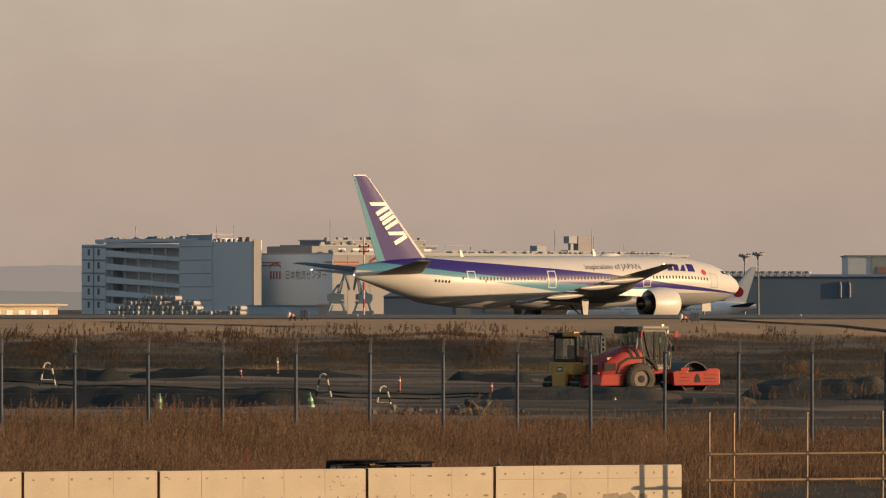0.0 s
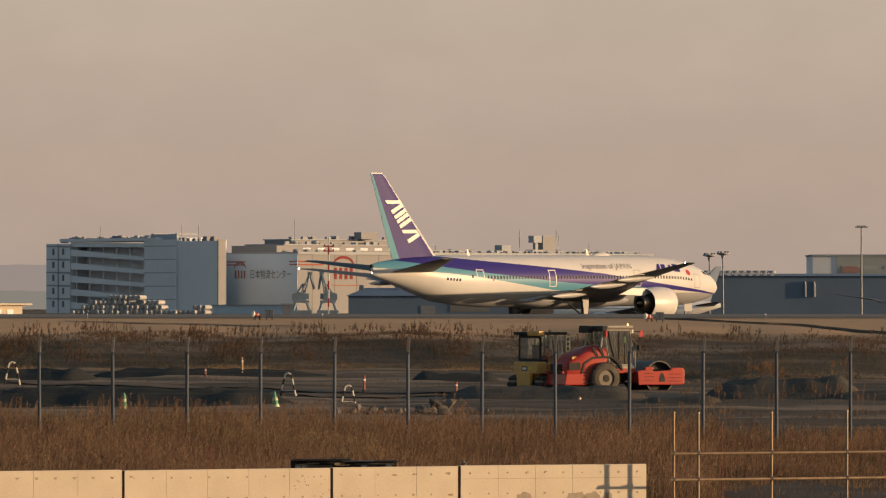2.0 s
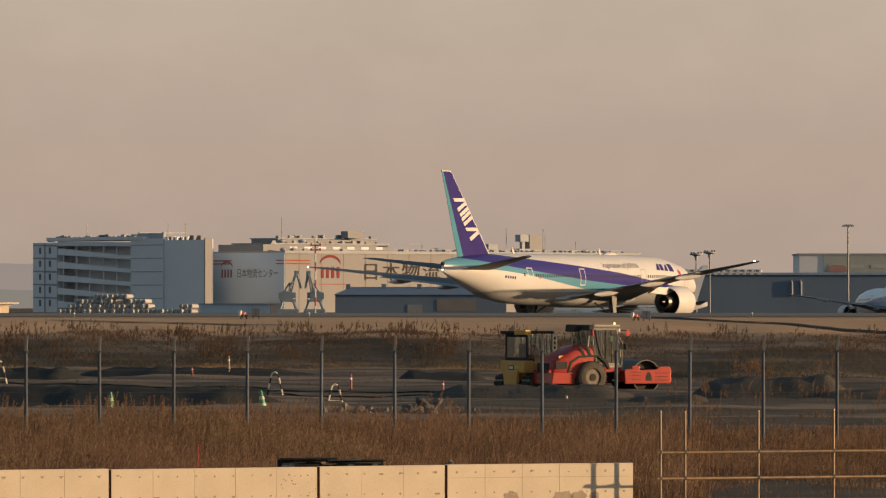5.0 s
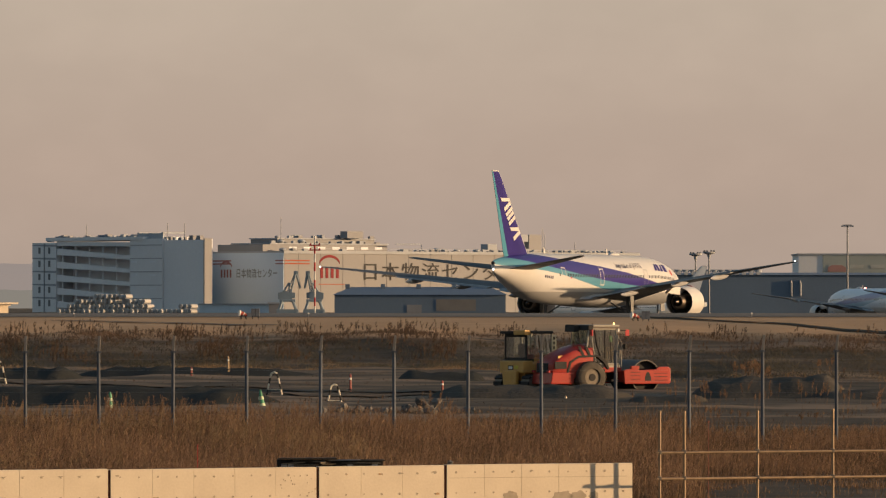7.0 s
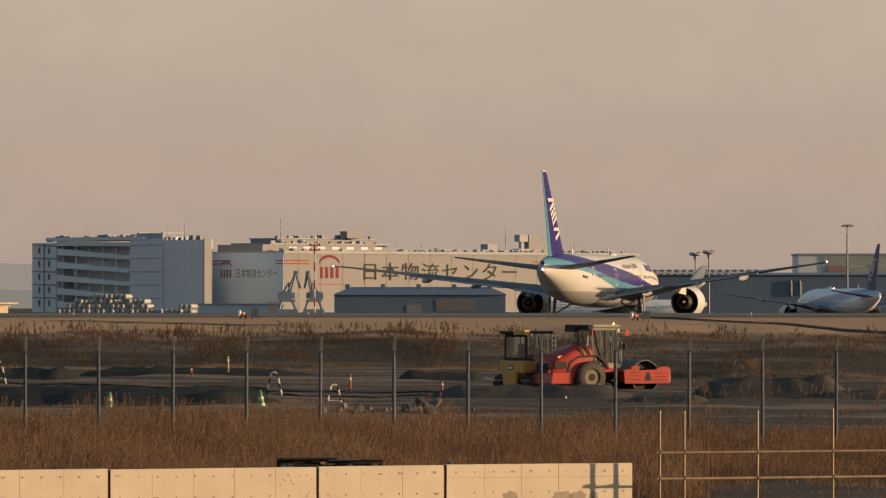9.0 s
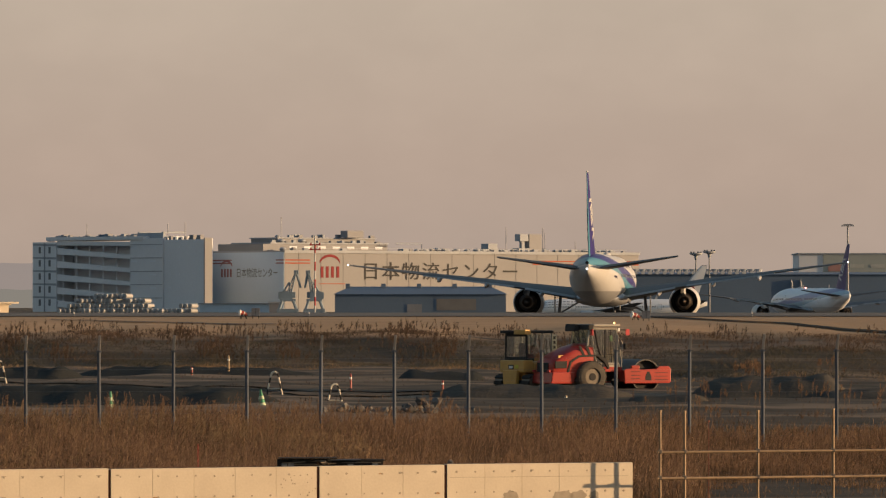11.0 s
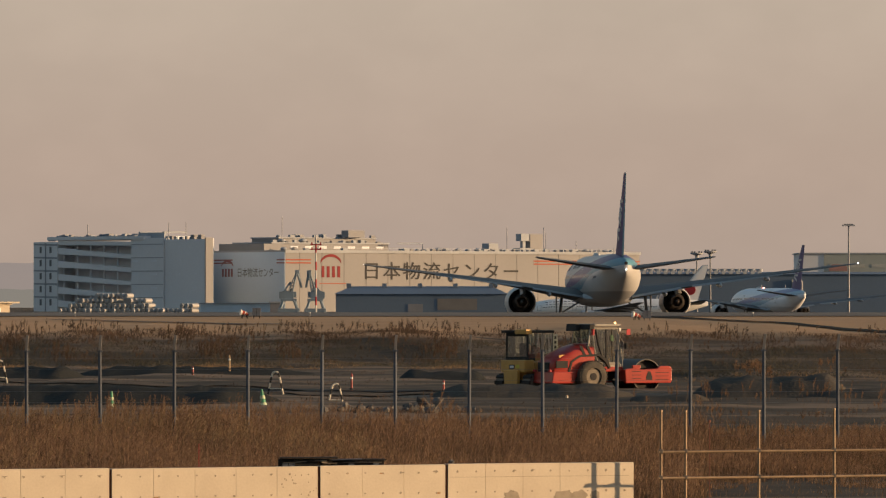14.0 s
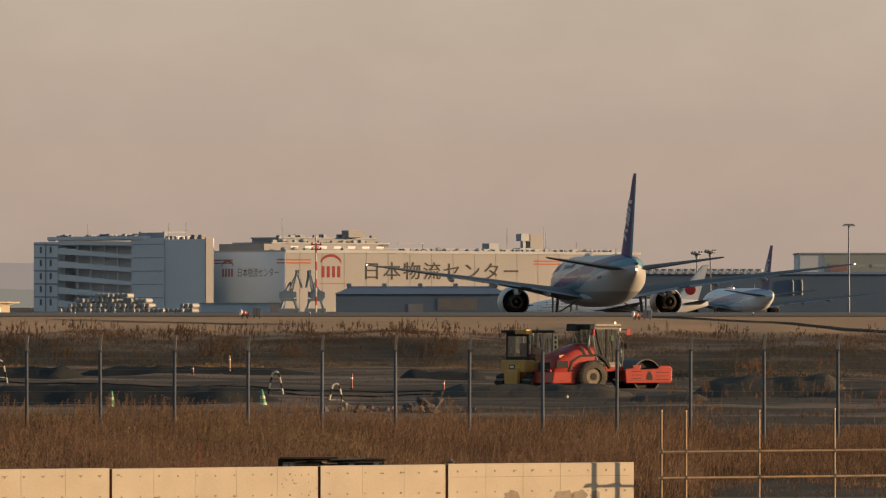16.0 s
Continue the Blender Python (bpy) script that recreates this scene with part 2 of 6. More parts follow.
# ---- mesh tools ----
class Shape:
    """Vertices and faces collected piece by piece."""

    def __init__(self):
        self.v, self.f = [], []

    def add(self, v, f):
        k = len(self.v)
        self.v += [tuple(p) for p in v]
        self.f += [tuple(i + k for i in q) for q in f]
        return self

    def box(self, x0, x1, y0, y1, z0, z1):
        v = [(x, y, z) for x in (x0, x1) for y in (y0, y1) for z in (z0, z1)]
        return self.add(v, [(0, 1, 3, 2), (4, 6, 7, 5), (0, 4, 5, 1), (2, 3, 7, 6), (0, 2, 6, 4), (1, 5, 7, 3)])

    def loft(self, rings, cap=True, closed=True):
        n = len(rings[0])
        f = []
        for r in range(len(rings) - 1):
            for i in range(n if closed else n - 1):
                j = (i + 1) % n
                f.append((r * n + i, r * n + j, (r + 1) * n + j, (r + 1) * n + i))
        if cap:
            f += [tuple(reversed(range(n))), tuple(range((len(rings) - 1) * n, len(rings) * n))]
        return self.add([p for r in rings for p in r], f)

    def tube(self, pts, r, n=8, cap=True):
        """A round bar along points; r is one radius or one for each point."""
        pts = [Vector(p) for p in pts]
        rs = r if isinstance(r, (list, tuple)) else [r] * len(pts)
        rings = []
        for i, p in enumerate(pts):
            d = (pts[min(i + 1, len(pts) - 1)] - pts[max(i - 1, 0)]).normalized()
            a = d.orthogonal().normalized() if abs(d.z) < 0.99 else Vector((1, 0, 0))
            if abs(d.z) < 0.99:
                a = d.cross(Vector((0, 0, 1))).normalized()
            b = d.cross(a)
            rings.append([p + rs[i] * (math.cos(t) * a + math.sin(t) * b) for t in (2 * math.pi * k / n for k in range(n))])
        return self.loft(rings, cap)

    def prism(self, poly, axis, a, b):
        """A polygon in the plane across axis ('x': y,z; 'y': x,z; 'z': x,y), drawn out from a to b."""
        at = {"x": lambda p, h: (h, p[0], p[1]), "y": lambda p, h: (p[0], h, p[1]), "z": lambda p, h: (p[0], p[1], h)}[axis]
        return self.loft([[at(p, a) for p in poly], [at(p, b) for p in poly]])

    def mesh(self, name, material, smooth=False, bevel=0.0):
        me = bpy.data.meshes.new(name)
        me.from_pydata(self.v, [], self.f)
        bm = bmesh.new()
        bm.from_mesh(me)
        bmesh.ops.recalc_face_normals(bm, faces=bm.faces)
        if bevel:
            es = [e for e in bm.edges if e.is_manifold and e.calc_face_angle(0) > 0.6]
            bmesh.ops.bevel(bm, geom=es, offset=bevel, segments=2, profile=0.6, affect="EDGES")
        bm.to_mesh(me)
        bm.free()
        me.materials.append(material)
        if smooth:
            me.polygons.foreach_set("use_smooth", [True] * len(me.polygons))
            me.set_sharp_from_angle(angle=radians(38))
        return me


def part(name, shape, material, parent, label="", smooth=False, bevel=0.0):
    ob = new(name, shape if isinstance(shape, bpy.types.Mesh) else shape.mesh(name, material, smooth, bevel))
    ob.parent = parent
    return tagged(ob, label)


def thing(name, label, category, m=None, group="", kind=""):
    ob = new(name)
    ob.empty_display_size = 0.2
    if m is not None:
        ob.matrix_basis = m
    return tagged(ob, label, category, group, kind)


def solid(name, shape, material, label, category, group="", kind="", smooth=False, bevel=0.0, m=None):
    ob = new(name, shape.mesh(name, material, smooth, bevel))
    if m is not None:
        ob.matrix_basis = m
    return tagged(ob, label, category, group, kind)


def lettering(name, text, height, material, parent, put, label="", bold=0.0, space=1.0):
    """Flat lettering turned into a mesh; put maps its u, v (metres, from the start of the line) to a place."""
    c = bpy.data.curves.new("letters", "FONT")
    c.body, c.size, c.resolution_u = text, height * 1.38, 3
    c.offset = bold * height
    c.space_character = space
    ob = bpy.data.objects.new("letters", c)
    me = bpy.data.meshes.new_from_object(ob)
    bm = bmesh.new()
    bm.from_mesh(me)
    bmesh.ops.triangulate(bm, faces=bm.faces)
    for v in bm.verts:
        v.co = put(v.co.x, v.co.y)
    bm.to_mesh(me)
    bm.free()
    me.materials.clear()
    me.materials.append(material)
    bpy.data.objects.remove(ob)
    return part(name, me, material, parent, label)


def patch(shape, put, quad, n=8):
    """A four-sided mark laid on a curved skin in n strips; put maps u, v to the place."""
    (a, b, c, d) = [Vector(q) for q in quad]
    rows = [(a.lerp(d, k / n), b.lerp(c, k / n)) for k in range(n + 1)]
    return shape.add([put(*p) for r in rows for p in r], [(2 * k, 2 * k + 1, 2 * k + 3, 2 * k + 2) for k in range(n)])


def interp(x, table):
    """Linear between rows (x, values...), in rising x."""
    if x <= table[0][0]:
        return table[0][1:]
    for a, b in zip(table, table[1:]):
        if x <= b[0]:
            t = (x - a[0]) / (b[0] - a[0])
            return tuple(p + (q - p) * t for p, q in zip(a[1:], b[1:]))
    return table[-1][1:]


# ---- ground ----
PROFILE = [(-400, -0.9), (60, -0.9), (105, -0.95), (225, -0.95), (300, -1.0), (384, -0.95), (392, -0.7), (404, 0.25), (412, 0.75), (430, 1.15),
           (455, 1.5), (482, 1.93), (500, 2.03), (560, 2.14), (600, 1.6), (660, 0.0), (1210, 0.0), (1250, -1.7), (1500, -1.7), (1600, 0.0), (5000, 0.0)]


def ground_z(x, y):
    z = interp(y, PROFILE)[0]
    if 120 < y < 470:
        near = min(1, (y - 120) / 60) * min(1, max(0, (470 - y) / 30))
        z += near * (0.16 * noise.noise((x / 6, y / 14, 0)) + 0.07 * noise.noise((x / 1.7, y / 5, 3)))
        if y > 384:
            z += 0.28 * near * noise.noise((x / 9, y / 20, 7))
        # the hollow deepens towards the bank behind the machines and past them
        t = min(1.0, max(0.0, (x / y - 0.002) / 0.030))
        z -= t * t * (3 - 2 * t) * interp(y, [(290, 0.0), (350, 0.45), (378, 0.8), (404, 0.42), (424, 0.2), (455, 0.0)])[0]
    return z


def build_ground():
    xs = [-3500, -900, -250, -110] + [-60 + 1.0 * i for i in range(121)] + [110, 250, 900, 3500]
    ys = [-400, 0, 60, 90] + list(range(100, 200, 4)) + list(range(200, 316, 4)) + list(range(316, 384, 2)) + list(range(384, 440, 2)) + list(range(440, 570, 6)) + [580, 600, 620, 640, 660, 760, 1000, 1210, 1250, 1300, 1500, 1600, 2500, 4950]
    s = Shape()
    v = [(x, y, ground_z(x, y)) for y in ys for x in xs]
    n = len(xs)
    s.add(v, [(r * n + i, r * n + i + 1, (r + 1) * n + i + 1, (r + 1) * n + i) for r in range(len(ys) - 1) for i in range(n - 1)])
    m = surf("bare_earth_and_grass", (0.026, 0.025, 0.021), (0.082, 0.066, 0.050), 0.25, 0.95, bump=0.05, fine=9, stretch=(0.35, 1, 1), spec=0.15)
    # dry mown grass grows on the strip beside the paved runway, bare earth and vehicle tracks in the hollow
    nd, l = m.node_tree.nodes, m.node_tree.links
    b = nd["Principled BSDF"]
    under = b.inputs["Base Color"].links[0].from_socket
    tc = nd.new("ShaderNodeTexCoord")
    sp = nd.new("ShaderNodeSeparateXYZ")
    l.new(tc.outputs["Object"], sp.inputs[0])
    ns = nd.new("ShaderNodeTexNoise")
    ns.inputs["Scale"].default_value = 0.12
    l.new(tc.outputs["Object"], ns.inputs["Vector"])
    wob = nd.new("ShaderNodeMath")
    wob.operation = "MULTIPLY_ADD"
    wob.inputs[1].default_value = 0.9
    l.new(ns.outputs["Fac"], wob.inputs[0])
    l.new(sp.outputs["Z"], wob.inputs[2])
    r = nd.new("ShaderNodeMapRange")
    r.inputs[1].default_value, r.inputs[2].default_value = 1.0, 1.5
    l.new(wob.outputs[0], r.inputs[0])
    gn = nd.new("ShaderNodeTexNoise")
    gn.inputs["Scale"].default_value, gn.inputs["Detail"].default_value = 0.5, 6
    mp = nd.new("ShaderNodeMapping")
    mp.inputs["Scale"].default_value = (0.12, 0.5, 1)
    l.new(tc.outputs["Object"], mp.inputs[0])
    l.new(mp.outputs[0], gn.inputs["Vector"])
    gm = nd.new("ShaderNodeMix")
    gm.data_type = "RGBA"
    gm.inputs[6].default_value, gm.inputs[7].default_value = (0.50, 0.325, 0.185, 1), (0.29, 0.185, 0.105, 1)
    l.new(gn.outputs["Fac"], gm.inputs[0])
    # pale trodden strips run across the dark earth
    sm = nd.new("ShaderNodeMapping")
    sm.inputs["Scale"].default_value = (0.045, 0.085, 1)
    l.new(tc.outputs["Object"], sm.inputs[0])
    sn = nd.new("ShaderNodeTexNoise")
    sn.inputs["Scale"].default_value, sn.inputs["Detail"].default_value = 1.0, 5
    l.new(sm.outputs[0], sn.inputs["Vector"])
    sr_ = nd.new("ShaderNodeMapRange")
    sr_.inputs[1].default_value, sr_.inputs[2].default_value = 0.48, 0.60
    l.new(sn.outputs["Fac"], sr_.inputs[0])
    pale = nd.new("ShaderNodeMix")
    pale.data_type = "RGBA"
    pale.inputs[7].default_value = (0.190, 0.140, 0.100, 1)
    l.new(sr_.outputs[0], pale.inputs[0])
    l.new(under, pale.inputs[6])
    under = pale.outputs[2]
    mx = nd.new("ShaderNodeMix")
    mx.data_type = "RGBA"
    l.new(r.outputs[0], mx.inputs[0])
    l.new(under, mx.inputs[6])
    l.new(gm.outputs[2], mx.inputs[7])
    l.new(mx.outputs[2], b.inputs["Base Color"])
    return solid("ground", s, m, "bare earth and dry winter grass beside the runway", "ground", kind="structure", smooth=True)


build_ground()


def strip(name, x0, x1, ya, yb, lift, material, label, category, skew=0.0, step=4.0):
    """A paved band that follows the ground."""
    s = Shape()
    nx = max(2, int((x1 - x0) / 40) + 1)
    ny = max(2, int((yb - ya) / step) + 1)
    v = []
    for j in range(ny):
        for i in range(nx):
            x = x0 + (x1 - x0) * i / (nx - 1)
            y = ya + (yb - ya) * j / (ny - 1) + skew * x
            v.append((x, y, interp(y, PROFILE)[0] + lift))
    s.add(v, [(j * nx + i, j * nx + i + 1, (j + 1) * nx + i + 1, (j + 1) * nx + i) for j in range(ny - 1) for i in range(nx - 1)])
    return solid(name, s, material, label, category, kind="structure", smooth=True)


strip("runway", -900, 900, 486, 566, 0.05, ASPHALT, "dark grey asphalt runway on a low rise", "runway", step=4)
strip("apron", -900, 900, 690, 1900, 0.03, surf("apron_concrete", (0.10, 0.098, 0.095), (0.075, 0.073, 0.07), 0.02, 0.8, fine=50), "grey concrete apron behind the runway", "apron", step=10)


# ---- airliners ----
HULL = [(-31.4, 7.37, 0.62, 0.18), (-30.5, 7.30, 0.90, 0.55), (-28.5, 7.12, 1.32, 1.2), (-25.5, 6.82, 1.92, 2.0), (-21, 6.27, 2.68, 2.72), (-17, 6.05, 2.95, 3.02),
        (-12, 5.92, 3.08, 3.1), (0, 5.9, 3.1, 3.1), (18, 5.9, 3.1, 3.1), (21.6, 5.78, 2.97, 3.05), (24, 5.62, 2.78, 2.9), (26.3, 5.47, 2.48, 2.62),
        (28, 5.36, 2.08, 2.25), (29.5, 5.22, 1.62, 1.75), (30.7, 5.10, 1.10, 1.18), (31.4, 5.04, 0.62, 0.66), (31.75, 5.0, 0.18, 0.2)]


def airfoil(sections, thick=0.11, n=9):
    """Rings of a wing; sections: leading x, trailing x, y, z, twist in degrees."""
    up = [(0, 0), (0.02, 0.45), (0.08, 0.8), (0.22, 1.0), (0.4, 0.97), (0.65, 0.65), (0.85, 0.28), (1, 0.02)]
    prof = [(u, h * 0.6) for u, h in up] + [(u, -h * 0.4) for u, h in reversed(up[1:])]
    rings = []
    for le, te, y, z, tw in sections:
        c = le - te
        a = math.tan(radians(tw))
        rings.append([(le - u * c, y, z + h * thick * c + (u - 0.3) * c * -a) for u, h in prof])
    return rings


def airliner(name, label, m, length, width, span, height, zc, hull_paint, fin_paint, rudder_paint, marks, gear=True, lights=True):
    """A twin-jet airliner standing on z = 0, nose along +x, origin between the main wheels."""
    sx, sr, sy = length / 63.7, width / 6.2, span / 60.93
    root = thing(name, label, "aeroplane", m)

    def P(x, y, z):
        return (x * sx, y * sy, zc + (z - 5.9) * sr)

    def skin(x, ang, out=0.0):
        """A place on the hull: ang 0 faces -y, 90 degrees is the top."""
        c, rz, ry = interp(x, HULL)
        return Vector((x * sx, -(math.cos(ang) * (ry * sr + out)), zc + (c - 5.9) * sr + math.sin(ang) * (rz * sr + out)))

    n = 40
    xs = sorted(set([r[0] for r in HULL] + [-30, -29.3, -27, -24, -22.5, -19, -14.5, -6, 6, 12, 20, 22.8, 25.2, 27.2, 28.8, 30.1, 31.1]))
    body = part("fuselage", Shape().loft([[skin(x, 2 * math.pi * k / n) for k in range(n)] for x in xs]), hull_paint, root, smooth=True)
    # wing box fairing under the hull
    f = Shape()
    rings = []
    for x, w, d in ((-9.5, 0.3, 0.1), (-7.5, 2.4, 0.45), (-4, 3.3, 0.75), (4, 3.5, 0.85), (9, 3.2, 0.75), (12.5, 2.2, 0.4), (14.5, 0.3, 0.1)):
        rings.append([P(x, w * math.cos(t), 3.55 - 1.25 * d * math.sin(t)) for t in (2 * math.pi * k / 16 for k in range(16))])
    part("belly_fairing", f.loft(rings), FLAPGREY, root, smooth=True)
    # cockpit glazing
    for side in (-1, 1):
        for a, b, lo, hi in ((28.9, 29.75, 50, 68), (28.0, 28.8, 36, 54), (27.1, 27.9, 33, 48)):
            pts = [skin(x, radians(t if side < 0 else 180 - t), 0.015) for x, t in ((a, lo), (b, lo + 3), (b, hi), (a, hi - 2))]
            ins = [p * 0.999 for p in pts]
            part("cockpit_window", Shape().loft([pts, ins]), GLASS, root)
    # wings
    WZ = [(2.2, 3.75), (12, 5.45), (22.7, 6.8), (30.46, 7.75)]
    for side in (-1, 1):
        sec = [(11.5, -5.2, 2.2), (4.5, -4.8, 9.6), (1.2, -5.7, 13.5), (-4.0, -8.5, 22.0), (-8.6, -10.9, 29.9), (-9.9, -11.2, 30.46)]
        rings = []
        for (le, te, y) in sec:
            z = interp(y, WZ)[0]
            rings += [[P(px, side * py, pz) for px, py, pz in r] for r in airfoil([(le, te, y, z, 1.0)], 0.105 - 0.001 * y)]
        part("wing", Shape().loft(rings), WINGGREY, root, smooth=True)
        for y0, y1 in ((3.0, 9.2), (10.6, 21.5)):
            rings = []
            for y in (y0, y1):
                te = interp(y, [(2.2, -5.2), (9.6, -4.8), (13.5, -5.7), (22, -8.5), (30, -10.9)])[0]
                c = 2.4 if y < 10 else 2.3 - 0.05 * (y - 10)
                z = interp(y, WZ)[0]
                rings += [[P(px, side * py, pz) for px, py, pz in r] for r in airfoil([(te + 0.9, te + 0.9 - c, y, z - 0.14, 4)], 0.09)]
            part("flap", Shape().loft(rings), WINGDOOR, root, smooth=True)
        for y in (7.2, 13.9, 19.6):
            te = interp(y, [(2.2, -5.2), (9.6, -4.8), (13.5, -5.7), (22, -8.5)])[0]
            z = interp(y, WZ)[0]
            rings = []
            for x, r, dz in ((4.0, 0.06, -0.2), (2.8, 0.24, -0.32), (1.0, 0.34, -0.42), (-0.8, 0.32, -0.5), (-2.0, 0.17, -0.55), (-2.6, 0.04, -0.58)):
                rings.append([P(te + x, side * (y + 0.75 * r * math.cos(t)), z + dz + r * math.sin(t)) for t in (2 * math.pi * k / 12 for k in range(12))])
            part("flap_track_fairing", Shape().loft(rings), FLAPGREY, root, smooth=True)
        if lights:
            tip = P(-11.1, side * 30.46, 7.78)
            s = Shape()
            s.loft([[(tip[0] + h, tip[1] + q * math.cos(t), tip[2] + q * math.sin(t)) for t in (k * 0.785 for k in range(8))] for h, q in ((0.1, 0.02), (0.05, 0.058), (-0.05, 0.058), (-0.1, 0.02))])
            part("navigation_light", s, LIT, root)
        # engine with pylon
        def ring(x, r, dz=0.0, k=28):
            return [P(6.4 + (x - 6.7) * 0.74, side * 9.75 + r * math.cos(t) / sy * sr, 3.15 + dz + r * math.sin(t)) for t in (2 * math.pi * i / k for i in range(k))]
        eng = part("engine", Shape().loft([ring(12.35, 1.52), ring(12.6, 1.66), ring(12.3, 1.80), ring(11.2, 1.93), ring(9.6, 1.96), ring(7.9, 1.88), ring(6.7, 1.72), ring(6.72, 1.66), ring(8.6, 1.66)], cap=False), WHITE, root, "white engine cowling", smooth=True)
        part("intake_lip", Shape().loft([ring(12.25, 1.50), ring(12.63, 1.67), ring(12.25, 1.815)], cap=False), BARE, eng, smooth=True)
        part("fan", Shape().loft([ring(11.4, 1.55), ring(11.3, 0.5), ring(12.0, 0.05)]), DARK, eng, smooth=True)
        part("bypass_duct", Shape().loft([ring(8.7, 1.68), ring(8.6, 1.08)], cap=False), DARK, eng)
        part("core_cowl", Shape().loft([ring(8.8, 1.12), ring(7.0, 1.08), ring(5.6, 0.72), ring(5.6, 0.64), ring(6.2, 0.62)], cap=False), HOTMETAL, eng, smooth=True)
        part("exhaust_cone", Shape().loft([ring(6.3, 0.62), ring(6.2, 0.42), ring(5.2, 0.2), ring(4.8, 0.03)]), HOTMETAL, eng, smooth=True)
        s = Shape()
        y0 = side * 9.75
        s.loft([[P(x, y0 + w * q, z) for x, z in ((10.0, 4.9), (6.0, 4.0), (1.5, 4.2), (3.8, 4.95))] for q, w in ((-1, 0.22), (1, 0.22))])
        part("pylon", s, WHITE, root, bevel=0.05)
        # main undercarriage
        if gear:
            part("main_leg", Shape().tube([P(0.2, side * 5.2, 4.0), P(0, side * 5.49, 0.75)], 0.19 * sr, 10), GALV, root, smooth=True)
            part("side_brace", Shape().tube([P(0.3, side * 2.9, 3.2), P(0.05, side * 5.4, 1.7)], 0.10 * sr, 8), GALV, root)
            door = [(P(x, 0, 0)[0], P(0, 0, z)[2]) for x, z in ((-0.25, 1.45), (0.4, 1.45), (0.62, 3.9), (-0.62, 3.9))]
            part("leg_door", Shape().prism(door, "y", *sorted((P(0, side * 5.95, 0)[1], P(0, side * 5.85, 0)[1]))), WINGDOOR, root, bevel=0.02)
            for dx in (-1.45, 0, 1.45):
                for dy in (-0.7, 0.7):
                    c = P(dx, side * 5.49 + dy, 0)
                    s = Shape()
                    s.loft([[(c[0] + q * math.cos(t), c[1] + h, 0.64 * sr + q * math.sin(t)) for t in (2 * math.pi * k / 20 for k in range(20))] for h, q in ((-0.22, 0.42 * sr), (-0.2, 0.58 * sr), (-0.1, 0.64 * sr), (0.1, 0.64 * sr), (0.2, 0.58 * sr), (0.22, 0.42 * sr))])
                    part("wheel", s, RUBBER, root, smooth=True)
    if gear:
        part("nose_leg", Shape().tube([P(25.9, 0, 3.2), P(25.9, 0, 0.6)], 0.13 * sr, 10), GALV, root, smooth=True)
        part("nose_gear_door", Shape().box(*sorted((P(24.9, 0, 0)[0], P(26.4, 0, 0)[0])), P(0, -0.75, 0)[1], P(0, -0.68, 0)[1], P(0, 0, 2.1)[2], P(0, 0, 3.2)[2]), WINGDOOR, root)
        for dy in (-0.32, 0.32):
            c = P(25.9, dy, 0)
            s = Shape()
            s.loft([[(c[0] + q * math.cos(t), c[1] + h, 0.54 * sr + q * math.sin(t)) for t in (2 * math.pi * k / 18 for k in range(18))] for h, q in ((-0.16, 0.36 * sr), (-0.12, 0.52 * sr), (0.12, 0.52 * sr), (0.16, 0.36 * sr))])
            part("wheel", s, RUBBER, root, smooth=True)
    # tailplane
    for side in (-1, 1):
        rings = [[P(px, side * py, pz) for px, py, pz in r] for r in airfoil([(-21.8, -29.0, 1.0, 7.05, 0), (-29.0, -31.5, 10.5, 8.42, 0), (-29.9, -31.5, 10.76, 8.47, 0)], 0.09)]
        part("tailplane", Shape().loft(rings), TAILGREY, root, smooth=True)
    # fin: purple panel, white leading edge, teal rudder
    k = (height - zc - 2.9 * sr) / 9.7

    def F(x, h, w):
        return (x * sx, w * sr, zc + 2.75 * sr + h * k)

    def fin_part(nm, u0, u1, paint, label=""):
        rings = []
        for h, le, te in ((-0.4, -19.2, -27.7), (0.2, -20.2, -28.0), (9.6, -29.0, -31.4), (9.85, -29.5, -31.5)):
            c = le - te
            us = [u0 + (u1 - u0) * i / 5 for i in range(6)]
            half = lambda u: max(0.02, 0.42 * (c / 8.5) * (min(1, (u / 0.12) ** 0.6) if u < 0.12 else 1 - max(0, u - 0.35) / 0.65 * 0.93))
            rings.append([F(le - u * c, h, half(u)) for u in us] + [F(le - u * c, h, -half(u)) for u in reversed(us)])
        return part(nm, Shape().loft(rings), paint, root, label, smooth=True)

    fin_part("fin_leading_edge", 0.0, 0.10, WHITE)
    fin = fin_part("fin", 0.10, 0.85, fin_paint)
    fin_part("rudder", 0.85, 1.0, rudder_paint)
    part("fin_tip", Shape().box(-31.5 * sx, -29.45 * sx, -0.07 * sr, 0.07 * sr, F(0, 9.84, 0)[2], F(0, 9.98, 0)[2]), WHITE, root, bevel=0.03)
    if marks == "shapes":
        # plain white shapes along the fin, running down the sweep
        def half_at(x, h):
            le = -20.2 + (h - 0.2) / 9.4 * -8.8
            te = -28.0 + (h - 0.2) / 9.4 * -3.4
            c = le - te
            u = (le - x) / c
            return max(0.02, 0.42 * (c / 8.5) * (1 - max(0, u - 0.35) / 0.65 * 0.93))
        # axis of the row on the fin: from high and aft to low and forward
        ax, up = Vector((0.62, -0.785)), Vector((0.785, 0.62))
        start = Vector((-29.15, 6.75))
